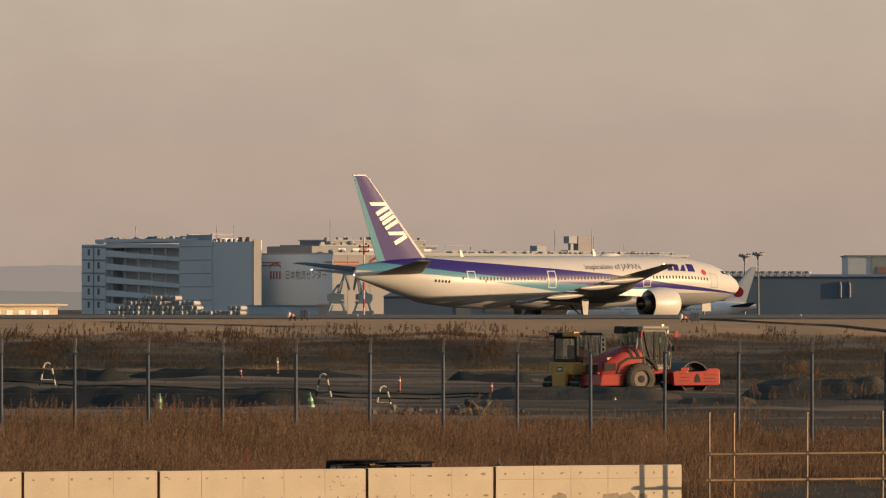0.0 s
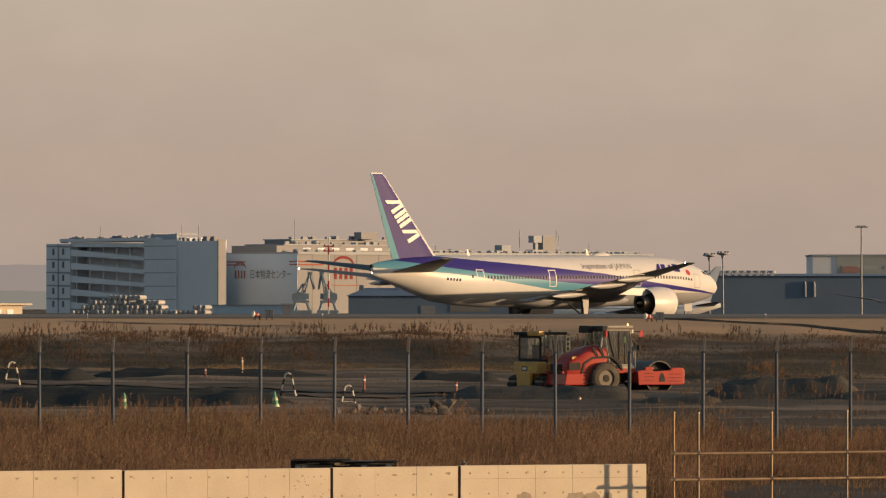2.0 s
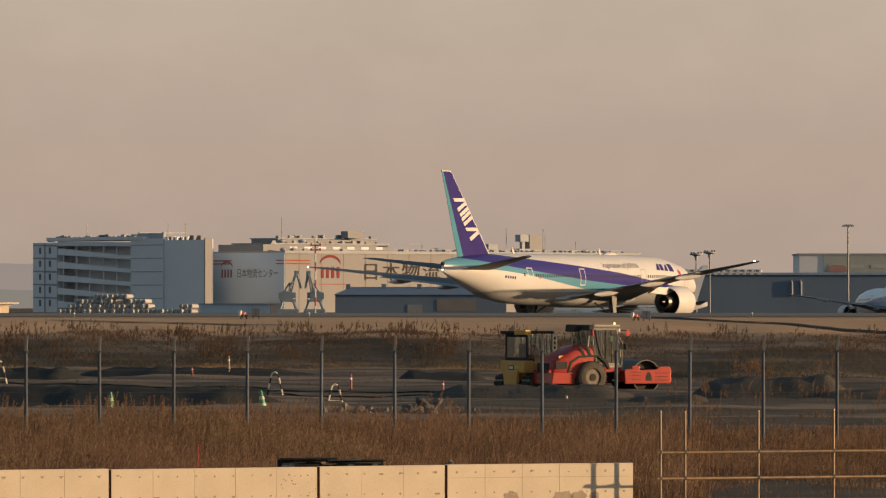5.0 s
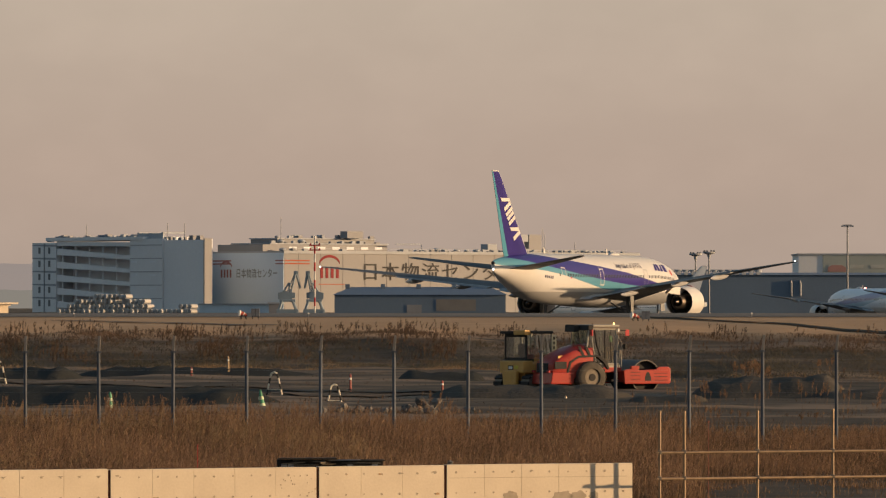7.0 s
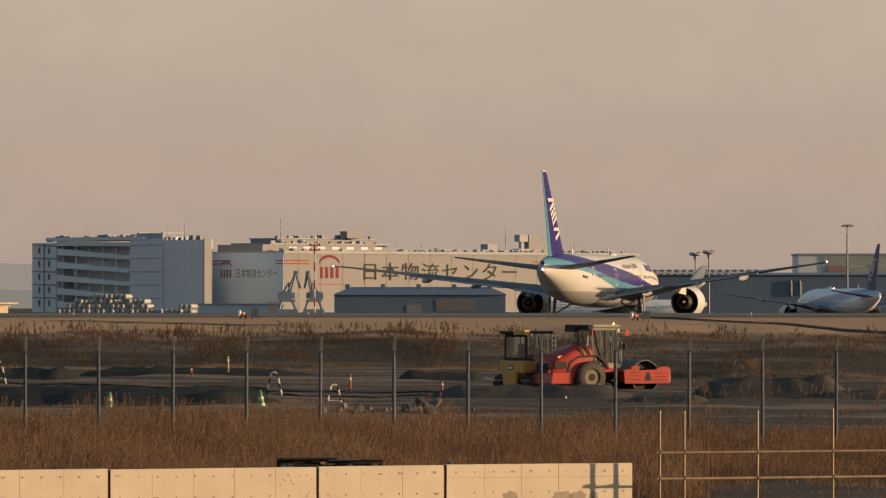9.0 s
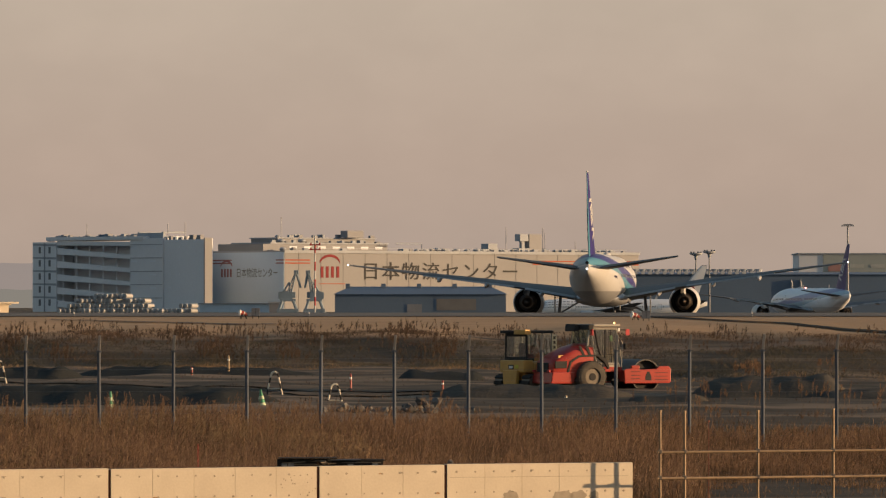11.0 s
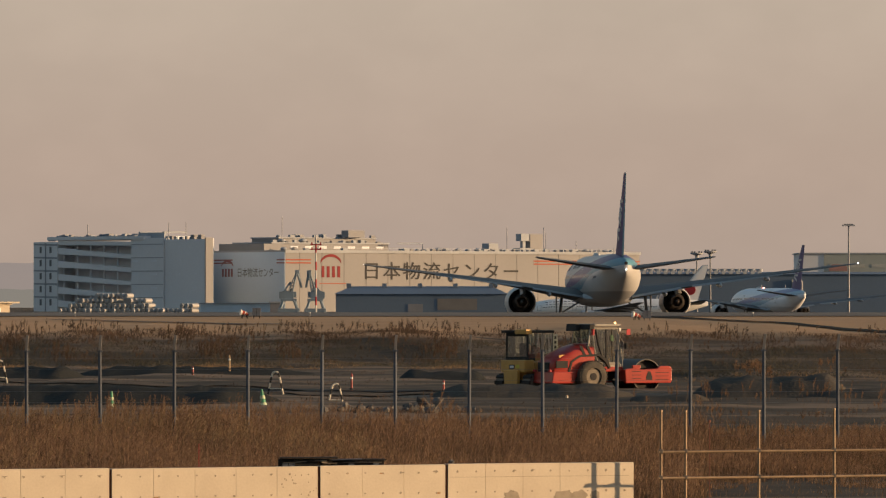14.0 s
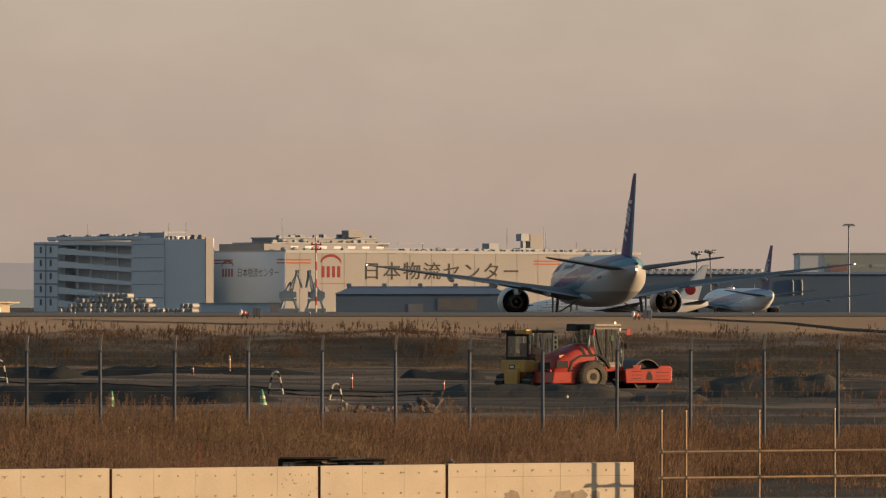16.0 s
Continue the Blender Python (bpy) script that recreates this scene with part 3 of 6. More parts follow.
        polys = [[(a0, 0.0), (a1, 2.1), (a1 + w, 2.1), (a0 + w, 0.0)] for a0, a1, w in
                 ((0.0, 1.65, 0.55), (1.62, 2.1, 0.55), (2.5, 2.95, 0.52), (3.2, 3.62, 0.5), (3.95, 4.4, 0.52), (4.7, 6.35, 0.55), (6.3, 6.8, 0.55))]
        for side in (-1, 1):
            for poly in polys:
                pts = [start + a * ax * 0.93 + b * up * 0.95 for a, b in poly]
                part("fin_mark", Shape().loft([[F(p.x, p.y, side * (half_at(p.x, p.y) + e)) for p in pts] for e in (-0.05, 0.06)]), WHITE, fin, "plain white shape")
    elif marks == "disc":
        for side in (-1, 1):
            ring_ = [[F(-25.4 + 1.8 * math.cos(t), 2.9 + 1.5 * math.sin(t), side * (0.36 + e)) for t in (2 * math.pi * i / 28 for i in range(28))] for e in (-0.2, 0.03)]
            part("fin_disc", Shape().loft(ring_), REDPAINT, fin, "plain red disc")
    # cabin windows in rows, doors with their outlines
    for side in (-1, 1):
        s = Shape()
        x = -17.0
        gaps = (-15.6, -2.6, 13.2, 25.0)
        while x < 24.5:
            if min(abs(x - g) for g in gaps) > 0.95:
                q = [skin(x + dx, radians(a) if side < 0 else radians(180 - a), 0.012) for dx, a in ((-0.13, 4.5), (0.13, 4.5), (0.13, 11.5), (-0.13, 11.5))]
                s.add(q, [(0, 1, 2, 3)])
            x += 0.55
        tagged(part("window_row", s, GLASS, root, "row of small dark cabin windows"), kind="stuff")
        for g in gaps:
            s = Shape()
            for x0, x1, a0, a1 in ((-0.66, -0.54, -12, 24), (0.54, 0.66, -12, 24), (-0.66, 0.66, -13.4, -11), (-0.66, 0.66, 23, 25.4)):
                patch(s, lambda dx, t: skin(g + dx, radians(t) if side < 0 else radians(180 - t), 0.016), ((x0, a0), (x1, a0), (x1, a1), (x0, a1)))
            part("cabin_door", s, FLAPGREY if g > 10 else WHITE, root, "door outlined in a thin frame")
    part("satellite_dome", Shape().loft([[(P(x, 0, 0)[0], 0.5 * w * math.cos(t), skin(0, radians(90))[2] - 0.05 + 0.42 * w * math.sin(t)) for t in (math.pi * i / 8 for i in range(9))] for x, w in ((8.2, 0.1), (8.8, 0.8), (9.8, 1.0), (11, 0.8), (11.8, 0.1))]), WHITE, root, smooth=True)
    for x in (-14.6, 7.2):
        part("antenna", Shape().prism([(x * sx, skin(x, radians(90))[2] - 0.05), (x * sx + 0.5, skin(x, radians(90))[2] - 0.05), (x * sx + 0.1, skin(x, radians(90))[2] + 0.75), (x * sx - 0.15, skin(x, radians(90))[2] + 0.75)], "y", -0.04, 0.04), WHITE, root)
    return root, skin, body


LIVERY_BIG = livery("white_livery_with_blue_stripes", 1.0, 5.9, 1.0, STRIPE_TOP, STRIPE_MID, STRIPE_LOW)
jet, jet_skin, jet_body = airliner("airliner", "white twin-engine wide-body airliner with violet and teal stripes, taxiing", pose(7.06, 743.3, 0, 0, 0, 43.2), 63.7, 6.2, 60.93, 18.5, 5.9, LIVERY_BIG, PURPLE, TEAL, "shapes")
for side in (-1, 1):
    # slogan, blue name panel shapes, red dot, registration as bars
    sg = 1 if side < 0 else -1

    def on_hull(x0, a0):
        return lambda u, v: jet_skin(x0 + sg * u, (radians(a0) + v / 3.1) if side < 0 else math.pi - (radians(a0) + v / 3.1), 0.02)

    lettering("slogan", "Inspiration of JAPAN", 0.80, INK, jet, on_hull(3.2 if side < 0 else 13.4, 28), "dark blue slogan lettering")
    for k, poly in enumerate([[(0, 0), (0.75, 0.95), (1.1, 0.95), (0.95, 0)], [(1.15, 0), (1.35, 0.95), (2.2, 0.95), (2.0, 0)], [(2.2, 0), (2.95, 0.95), (3.3, 0.95), (3.15, 0)], [(3.55, 0), (3.7, 1.15), (4.85, 1.15), (4.75, 0)]]):
        put = on_hull(16.9 if side < 0 else 21.8, 23)
        part("name_mark", patch(Shape(), put, (poly[0], poly[3], poly[2], poly[1])), PURPLE, jet, "plain dark blue shape")
    put = on_hull(23.3, 25)
    part("red_dot", Shape().add([put(0.42 * math.cos(t), 0.42 * math.sin(t)) for t in (0.3927 * i for i in range(16))], [tuple(range(16))]), REDPAINT, jet)
    put = on_hull(-21.3 if side < 0 else -18.6, -5)
    for k in range(5):
        part("registration_bar", Shape().add([put(u, v) for u, v in ((k * 0.5, 0), (k * 0.5 + 0.3, 0), (k * 0.5 + 0.38, 0.36), (k * 0.5 + 0.08, 0.36))], [(0, 1, 2, 3)]), INK, jet)
    put = on_hull(-13.4, 2)
    part("small_dot", Shape().add([put(0.16 * math.cos(t), 0.16 * math.sin(t)) for t in (0.785 * i for i in range(8))], [tuple(range(8))]), REDPAINT, jet)
part("tail_light", Shape().box(-31.5, -31.42, -0.04, 0.04, 6.95, 7.03), LIT, jet)
part("exhaust_outlet", Shape().tube([(-31.1, 0, 7.7), (-31.55, 0, 7.75)], [0.22, 0.2], 12), DARK, jet)

# the far jet's paints are mixed paler to stand for haze
FARFIN = surf("hazed_violet_blue_tail", (0.11, 0.095, 0.22), (0.09, 0.08, 0.18), 0.4, 0.4, spec=0.2)
LIVERY_SMALL = livery("hazed_livery_with_blue_stripes", 0.89, 5.25, 0.90, STRIPE_TOP, STRIPE_MID, STRIPE_LOW, (0.30, 0.31, 0.46), (0.42, 0.52, 0.60), (0.80, 0.82, 0.86), (0.60, 0.63, 0.68))
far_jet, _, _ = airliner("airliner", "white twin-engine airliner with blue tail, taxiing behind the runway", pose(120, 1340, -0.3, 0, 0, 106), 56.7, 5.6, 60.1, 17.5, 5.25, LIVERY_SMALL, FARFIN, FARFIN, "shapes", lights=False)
part("beacon", Shape().box(4.6, 4.9, -0.12, 0.12, 7.98, 8.2), LITRED, far_jet)
PLAINHULL = surf("plain_white_hull", (0.80, 0.80, 0.79), (0.72, 0.72, 0.71), 0.3, 0.3, coat=0.3)
small_jet, sm_skin, _ = airliner("airliner", "parked white narrow-body airliner with a red disc on its tail", pose(35.3, 1290, -1.68, 0, 0, 176), 39.5, 3.8, 35.8, 12.5, 3.7, PLAINHULL, PLAINHULL, PLAINHULL, "disc", lights=False)
for k in range(9):
    # unreadable title as bars
    part("title_bar", Shape().add([sm_skin(12.0 + k * 1.25 + u, math.pi - radians(24) - v / 1.9, 0.02) for u, v in ((0, 0), (0.85, 0), (0.95, 0.75), (0.1, 0.75))], [(0, 1, 2, 3)]), INK, small_jet)


# ---- far side: logistics buildings ----
def frame_at(x, y, turn):
    return pose(x, y, 0, 0, 0, turn)


def warehouse():
    """Long pale warehouse, its lettered face towards the sun; local x along that face, y into the building."""
    w = thing("warehouse", "long pale panelled warehouse with a sign along its sunlit face", "building", frame_at(-56.20, 2200, 40))
    part("wall", Shape().box(0, 168, 0, 41, 0, 21.2), CLAD, w)
    part("end_wall", Shape().box(-0.25, 0, 0.1, 41, 0, 21.6), ENDWALL, w, "end wall given a pale blue shade tone")
    part("roof", Shape().box(-0.3, 168.3, -0.3, 41.3, 21.2, 21.75), ROOFGREY, w)
    part("parapet", Shape().box(-0.35, 168.4, -0.5, -0.28, 20.9, 21.9), ROOFGREY, w)
    for k in range(16):
        x = 6.3 + k * 10.15
        part("panel_joint", Shape().box(x, x + 0.3, -0.05, 0, 0, 21.0), JOINT, w)
    for z in (18.2, 17.1):
        part("orange_stripe", Shape().box(0.2, 11.5, -0.1, 0, z, z + 0.45), ORANGE, w)
        part("orange_stripe", Shape().box(116, 168, -0.1, 0, z, z + 0.45), ORANGE, w)
        part("orange_stripe", Shape().box(-0.36, -0.24, 30, 40.8, z, z + 0.45), PALERED, w)
        part("orange_stripe", Shape().box(-0.36, -0.24, 0.1, 4.6, z, z + 0.45), PALERED, w)
    # plain red emblem: an arc over two blocks
    def emblem(s, f, paint):
        arc = []
        for k in range(13):
            t = math.pi * (0.12 + 0.76 * k / 12)
            arc.append((math.cos(t), math.sin(t)))
        pts = [(5.0 * a, 1.7 + 3.6 * b) for a, b in arc] + [(5.0 * a, 0.75 + 3.6 * b) for a, b in reversed(arc)]
        out = [("emblem_arc", pts)]
        for x in (-3.6, -1.2, 1.2, 3.6):
            out.append(("emblem_block", [(x - 0.62, -3.0), (x + 0.62, -3.0), (x + 0.62, 1.0), (x - 0.62, 1.0)]))
        for nm, poly in out:
            part(nm, Shape().loft([[f(u * s, v * s, e) for u, v in poly] for e in (0.02, 0.12 if nm == "emblem_arc" else 0.125)]), paint, w, "plain red emblem shape")
    part("orange_line", Shape().box(15.5, 27.5, -0.1, 0, 9.9, 10.15), ORANGE, w)
    emblem(1.0, lambda u, v, e: (20.6 + u, -e, 15.2 + v), SIGNRED)
    emblem(0.72, lambda u, v, e: (-0.25 - e, 33.0 - u, 14.6 + v), PALERED)
    lettering("sign_lettering", "日本物流センター", 4.75, SIGNINK, w, lambda u, v: Vector((34.9 + u * 1.33, -0.16, 12.1 + v * 1.03)), "charcoal sign lettering", bold=0.006, space=1.155)
    lettering("end_wall_lettering", "日本物流センター", 2.35, JOINT, w, lambda u, v: Vector((-0.30, 27.4 - u * 0.93, 12.6 + v * 1.1)), "small grey lettering on the end wall", bold=0.008)
    # set-back upper storey and plant on the roof
    part("upper_storey", Shape().box(8, 62, 18, 40, 21.7, 24.4), CLAD, w)
    part("upper_roof", Shape().box(7.6, 62.4, 17.6, 40.4, 24.4, 24.8), ROOFGREY, w)
    part("top_storey", Shape().box(16, 61, 24, 39.5, 24.8, 26.3), CLAD, w)
    part("top_roof", Shape().box(15.6, 61.4, 23.6, 39.9, 26.3, 26.7), ROOFGREY, w)
    for k in range(8):
        part("slot_window", Shape().box(10 + k * 6.6, 13.4 + k * 6.6, 17.9, 18.0, 22.6, 23.5), HAZEOPEN, w)
    rnd = random.Random(5)
    for k in range(34):
        x = 4 + k * 4.75
        r = 0.75 + 0.5 * rnd.random()
        z0, y = (26.7, 27.0) if 18 < x < 60 and k % 2 else (24.8, 19.0) if 9 < x < 61 and k % 3 else (21.75, 6.0)
        if rnd.random() < 0.35:
            s = Shape().box(x - 1.3 * r, x + 1.1 * r, y, y + 2.0, z0, z0 + 0.9 * r)
        else:
            s = Shape().tube([(x, y, z0), (x, y, z0 + 0.5 * r), (x, y, z0 + 0.85 * r), (x, y, z0 + 1.15 * r)], [0.8 * r, 1.25 * r, 1.15 * r, 0.45 * r], 10)
        part("roof_ventilator", s, ROOFGREY, w, smooth=True)
    for x0, x1, y0, y1, z0, z1, m in ((45, 52.5, 20, 24, 26.8, 29.3, CLAD), (110, 114.5, 18, 22, 21.7, 25.0, ROOFGREY), (125, 130, 18, 22, 21.7, 23.4, ROOFGREY),
                                      (130, 136.0, 18, 21, 21.7, 28.6, CLAD), (125.5, 129.5, 18, 21, 26.0, 28.6, ROOFGREY)):
        part("plant_room", Shape().box(x0, x1, y0, y1, z0, z1), m, w)
    part("tank_leg", Shape().box(126.8, 128.2, 18.6, 20, 23.4, 26.0), ROOFGREY, w)
    for x, z in ((16, 34), (122, 31), (140, 31), (141, 29), (156, 26)):
        part("mast", Shape().tube([(x, 22, 21.5), (x, 22, z)], 0.12, 6), GALV, w)
    part("roof_rail", Shape().tube([(62, 13, 24.6), (74, 13, 24.6), (74, 13, 21.6)], 0.2, 6), ROOFGREY, w)
    # tower block and stair core at the near corner
    part("corner_block", Shape().box(-0.2, 9, 12, 38, 21.75, 24.2), CLAD, w)
    # railings, ducts and small plant along the roof edges
    for k in range(60):
        x = 3 + k * 2.7 + rnd.uniform(-0.8, 0.8)
        z0, y = ((26.7, 25.0) if 18 < x < 60 else (21.75, 3.0)) if k % 2 else ((24.8, 18.6) if 9 < x < 61 else (21.75, 12.0))
        hgt = rnd.choice((0.5, 0.7, 0.9, 1.2))
        part("roof_plant", Shape().box(x, x + rnd.uniform(0.5, 2.2), y, y + 1.2, z0, z0 + hgt), rnd.choice((ROOFGREY, CLAD)), w)
    for k in range(22):
        x = 2 + k * 7.6
        part("rail_post", Shape().box(x, x + 0.12, -0.2, -0.08, 21.75, 22.7), ROOFGREY, w)
    part("roof_edge_rail", Shape().box(2, 162, -0.2, -0.1, 22.6, 22.72), ROOFGREY, w)


def car_park():
    """Ramped car park block, its open decks in shade; local y runs along the decks."""
    c = thing("multi_storey_car_park", "grey multi-storey car park with open ramp decks", "building", frame_at(-84.26, 2186, 40))
    H = 25.6
    part("core", Shape().box(0, 3.3, 0, 23, 0, H), CLADSHADE, c)
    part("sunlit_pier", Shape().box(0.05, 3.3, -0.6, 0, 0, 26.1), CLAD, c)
    part("stair_block", Shape().box(-0.6, 22, 23, 42, 0, H + 0.6), CLADSHADE, c)
    for k in range(5):
        z = 3.2 + 4.75 * k
        for y in (27, 38):
            part("slit_window", Shape().box(-0.68, -0.6, y, y + 3.4, z + 0.3, z + 0.9), HAZEOPEN, c)
        part("floor_band", Shape().box(-0.7, -0.6, 23.2, 41.8, z + 1.6, z + 1.9), ROOFGREY, c)
        for y in (5, 14, 19):
            part("slit_window", Shape().box(-0.08, 0, y, y + 1.5, z + 0.6, z + 0.9), HAZEOPEN, c)
    part("deck_back_wall", Shape().box(7, 22, 42, 100, 0, H - 1), HAZEOPEN, c)
    for k in range(6):
        z, climb = 0.3 + 4.75 * k, (1.0 if k < 5 else 0.25)
        # each deck climbs along the block and its parapet grows taller towards the far end
        ring = lambda y, up, tall: [(x, y, z + up + h) for x, h in ((-0.4, -0.5), (7, -0.5), (7, 0.2), (0, 0.2), (0, tall), (-0.4, tall))]
        part("deck", Shape().loft([ring(42, 0.0, 0.95), ring(70, 1.3 * climb, 0.95 + 0.5 * climb), ring(86, 1.9 * climb, 0.95 + 0.95 * climb)]), CLADSHADE, c, "ramped parking deck with a solid parapet")
    for y in (51, 59, 67, 75, 83):
        part("column", Shape().box(0.05, 0.5, y, y + 0.35, 0, H - 0.5), CLADSHADE, c)
    part("end_tower", Shape().box(-0.8, 20, 86, 100.5, 0, H - 0.4), CLADSHADE, c)
    for k in range(5):
        z = 2.2 + 4.75 * k
        for y in (89.5, 95.5):
            part("end_window", Shape().box(-0.9, -0.8, y, y + 1.2, z, z + 2.3), JOINT, c)
        part("ramp_slot", Shape().loft([[(x, 86, z + 2.6 - 0.1 + h) for x, h in ((-0.86, 0), (-0.8, 0), (-0.8, 0.8), (-0.86, 0.8))], [(x, 100.4, z + 2.9 + h) for x, h in ((-0.86, 0), (-0.8, 0), (-0.8, 0.5), (-0.86, 0.5))]]), ROOFGREY, c)
    part("drain_pipe", Shape().tube([(-1.0, 93, 0), (-1.0, 93, H - 0.6)], 0.2, 6), ROOFGREY, c)
    part("roof_slab", Shape().box(-1, 24, 34, 92, H + 0.2, H + 1.4), CLADSHADE, c)
    rnd = random.Random(8)
    for k in range(46):
        y = 3 + k * 2.05 + rnd.uniform(-0.6, 0.6)
        r = 0.18 + 0.5 * rnd.random() ** 1.5
        z0 = H + (1.4 if 34 < y < 92 else 0.5)
        x0 = 3 if y > 23 else 0.6
        part("roof_unit", Shape().box(x0, x0 + (3.5 if y > 23 else 2.4) * r, y, y + 3.2 * r, z0 - 0.6, z0 + 1.6 * r), rnd.choice((CLAD, CLADDARK, ROOFGREY)), c)
    for y in (14, 24, 72):
        part("mast", Shape().tube([(2.5, y, H), (2.5, y, H + 6)], 0.12, 6), GALV, c)
    part("roof_frame", Shape().box(2, 12, 26, 27, H + 2.4, H + 2.9).box(2, 12, 40, 41, H + 2.4, H + 2.9).box(2, 3, 26, 41, H + 0.5, H + 2.6), ROOFGREY, c)


warehouse()
car_park()


def simple_building(name, label, x0, x1, y0, y1, z1, wall, roof=ROOFGREY, gable=0.0, windows=0, m=None, hip=0.0):
    b = thing(name, label, "building", m)
    part("wall", Shape().box(x0, x1, y0, y1, -2.0, z1), wall, b)
    if gable:
        ym = (y0 + y1) / 2
        eave = lambda x: [(x, y0 - 0.6, z1), (x, y1 + 0.6, z1)]
        (p, q), (r_, s_) = eave(x0 - 0.5), eave(x1 + 0.5)
        part("roof", Shape().add([p, q, r_, s_, (x0 - 0.5 + hip, ym, z1 + gable), (x1 + 0.5 - hip, ym, z1 + gable)], [(0, 2, 5, 4), (1, 4, 5, 3), (0, 4, 1), (2, 3, 5), (0, 1, 3, 2)]), roof, b)
    else:
        part("roof", Shape().box(x0 - 0.4, x1 + 0.4, y0 - 0.4, y1 + 0.4, z1, z1 + 0.45), roof, b)
    for k in range(windows):
        x = x0 + (k + 0.5) * (x1 - x0) / windows
        part("window", Shape().box(x - 0.9, x + 0.9, y0 - 0.06, y0 + 0.01, 2.0, 3.4), HAZEOPEN, b)
    return b


CREAMWALL = surf("cream_render", (0.44, 0.38, 0.30), (0.37, 0.32, 0.25), 0.2, 0.8)
# dark sheds between the warehouse and the apron
shed = simple_building("storage_shed", "long dark grey storage shed with a pitched roof", -28.80, 16.65, 1650, 1676, 5.44, CLADDARK, CLADDARK, 2.1, hip=4.5)
part("pale_door", Shape().box(-9.60, -5.70, 1649.9, 1650, 0, 2.8), surf("dull_door", (0.2, 0.21, 0.23), None, 0.2, 0.8), shed)
part("pale_panel", Shape().box(-1.80, 8.70, 1649.9, 1650, 1.2, 4.2), surf("tan_sheeting", (0.17, 0.165, 0.16), None, 0.2, 0.8), shed)
for k in range(5):
    x = -26.10 + k * 9.5
    part("roof_vent", Shape().box(x, x + 1.2, 1660, 1662, 6.0, 8.3), CLADDARK, shed)
hangar = simple_building("hangar", "wide dark grey aircraft hangar", 48.44, 159.71, 1800, 1850, 11.4, CLADDARK, CLADDARK, 0.8, 0)
for k in range(19):
    x = 53.67 + k * 2.1
    fan = part("roof_fan", Shape().tube([(x, 1803, 11.0), (x, 1803, 12.2)], 0.55, 10).tube([(x, 1803, 12.2), (x, 1803, 12.9)], [0.95, 0.95], 12), ROOFGREY, hangar, smooth=True)
    part("fan_hood", Shape().tube([(x, 1801.9, 11.9), (x, 1802.6, 11.9)], [0.6, 0.45], 10), WHITE, fan)
part("roof_walkway", Shape().box(51.71, 92.29, 1804, 1806, 12.6, 13.0), ROOFGREY, hangar)
for px_ in (100.47, 103.09):
    part("wall_vent", Shape().tube([(px_ + 0.4, 1799.7, 5.4), (px_ + 0.4, 1799.7, 9.2), (px_ + 0.1, 1799.7, 9.8)], 0.32, 10), surf("vent_grey", (0.27, 0.29, 0.32), None, 1, 0.7), hangar, smooth=True)
office = simple_building("terminal_block", "grey terminal block with a pale green upper band", 111.6, 180.11, 1950, 1985, 18.4, CLADSHADE)
part("green_cladding", Shape().box(119.13, 180.11, 1949.8, 1950, 10.5, 18.4), surf("grey_green_cladding", (0.33, 0.36, 0.34), (0.28, 0.31, 0.29), 0.05, 0.6), office)
for k in range(5):
    x = 120.90 + k * 6.6
    part("window_band", Shape().box(x, x + 4.4, 1949.7, 1949.8, 14.2, 15.3), surf("pale_glazing", (0.42, 0.43, 0.40), None, 0.5, 0.5), office)
part("red_panel", Shape().prism([(120.7, 13.1), (126.4, 13.1), (126.4, 14.4), (125.2, 15.2), (121.9, 15.2), (120.7, 14.4)], "y", 1949.65, 1949.8), surf("faded_red_panel", (0.36, 0.20, 0.18), None, 0.5, 0.6), office)
cream = simple_building("low_cream_building", "low cream building with a flat roof", -26, 0, 0, 12, 2.67, CREAMWALL, CREAMWALL, m=pose(-94.4, 1350, 0, 0, 0, 42))
part("canopy", Shape().box(-27, 1.6, -1.5, 1, 2.98, 3.34), CREAMWALL, cream)
for k in range(7):
    part("window", Shape().box(-24 + k * 3.3, -22.3 + k * 3.3, -0.1, 0, 0.9, 2.0), HAZEOPEN, cream)
simple_building("long_screen_wall", "long pale blue-grey screen wall", 0, 1, 0, 41, 2.7, surf("blue_grey_sheeting", (0.50, 0.58, 0.66), None, 0.1, 0.7), m=frame_at(-56.35, 2080, 40))
simple_building("small_kiosk", "small pale kiosk beside the crane", -53.20, -50.09, 1900, 1903, 3.05, CLAD)


def pipe_stack():
    s = Shape().tube([(0, 0, 0), (1.9, 2.2, 0)], 0.72, 14)
    base = part("pipe", s.mesh("pipe", surf("white_pipe_paint", (0.36, 0.36, 0.36), (0.28, 0.28, 0.28), 0.5, 0.6, rand=0.15), smooth=True), None, None)
    base.name = "large_pipe"
    tagged(base, "large white pipe stacked in a yard", "pipe", "stacked pipes")
    rnd = random.Random(3)
    first = True
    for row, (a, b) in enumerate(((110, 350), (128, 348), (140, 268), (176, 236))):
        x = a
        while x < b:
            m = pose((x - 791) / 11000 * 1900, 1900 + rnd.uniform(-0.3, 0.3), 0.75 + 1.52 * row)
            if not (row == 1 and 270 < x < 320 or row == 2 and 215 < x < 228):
                if first:
                    base.matrix_basis = m
                    first = False
                else:
                    copy_thing(base, m)
            x += 8.6


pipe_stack()


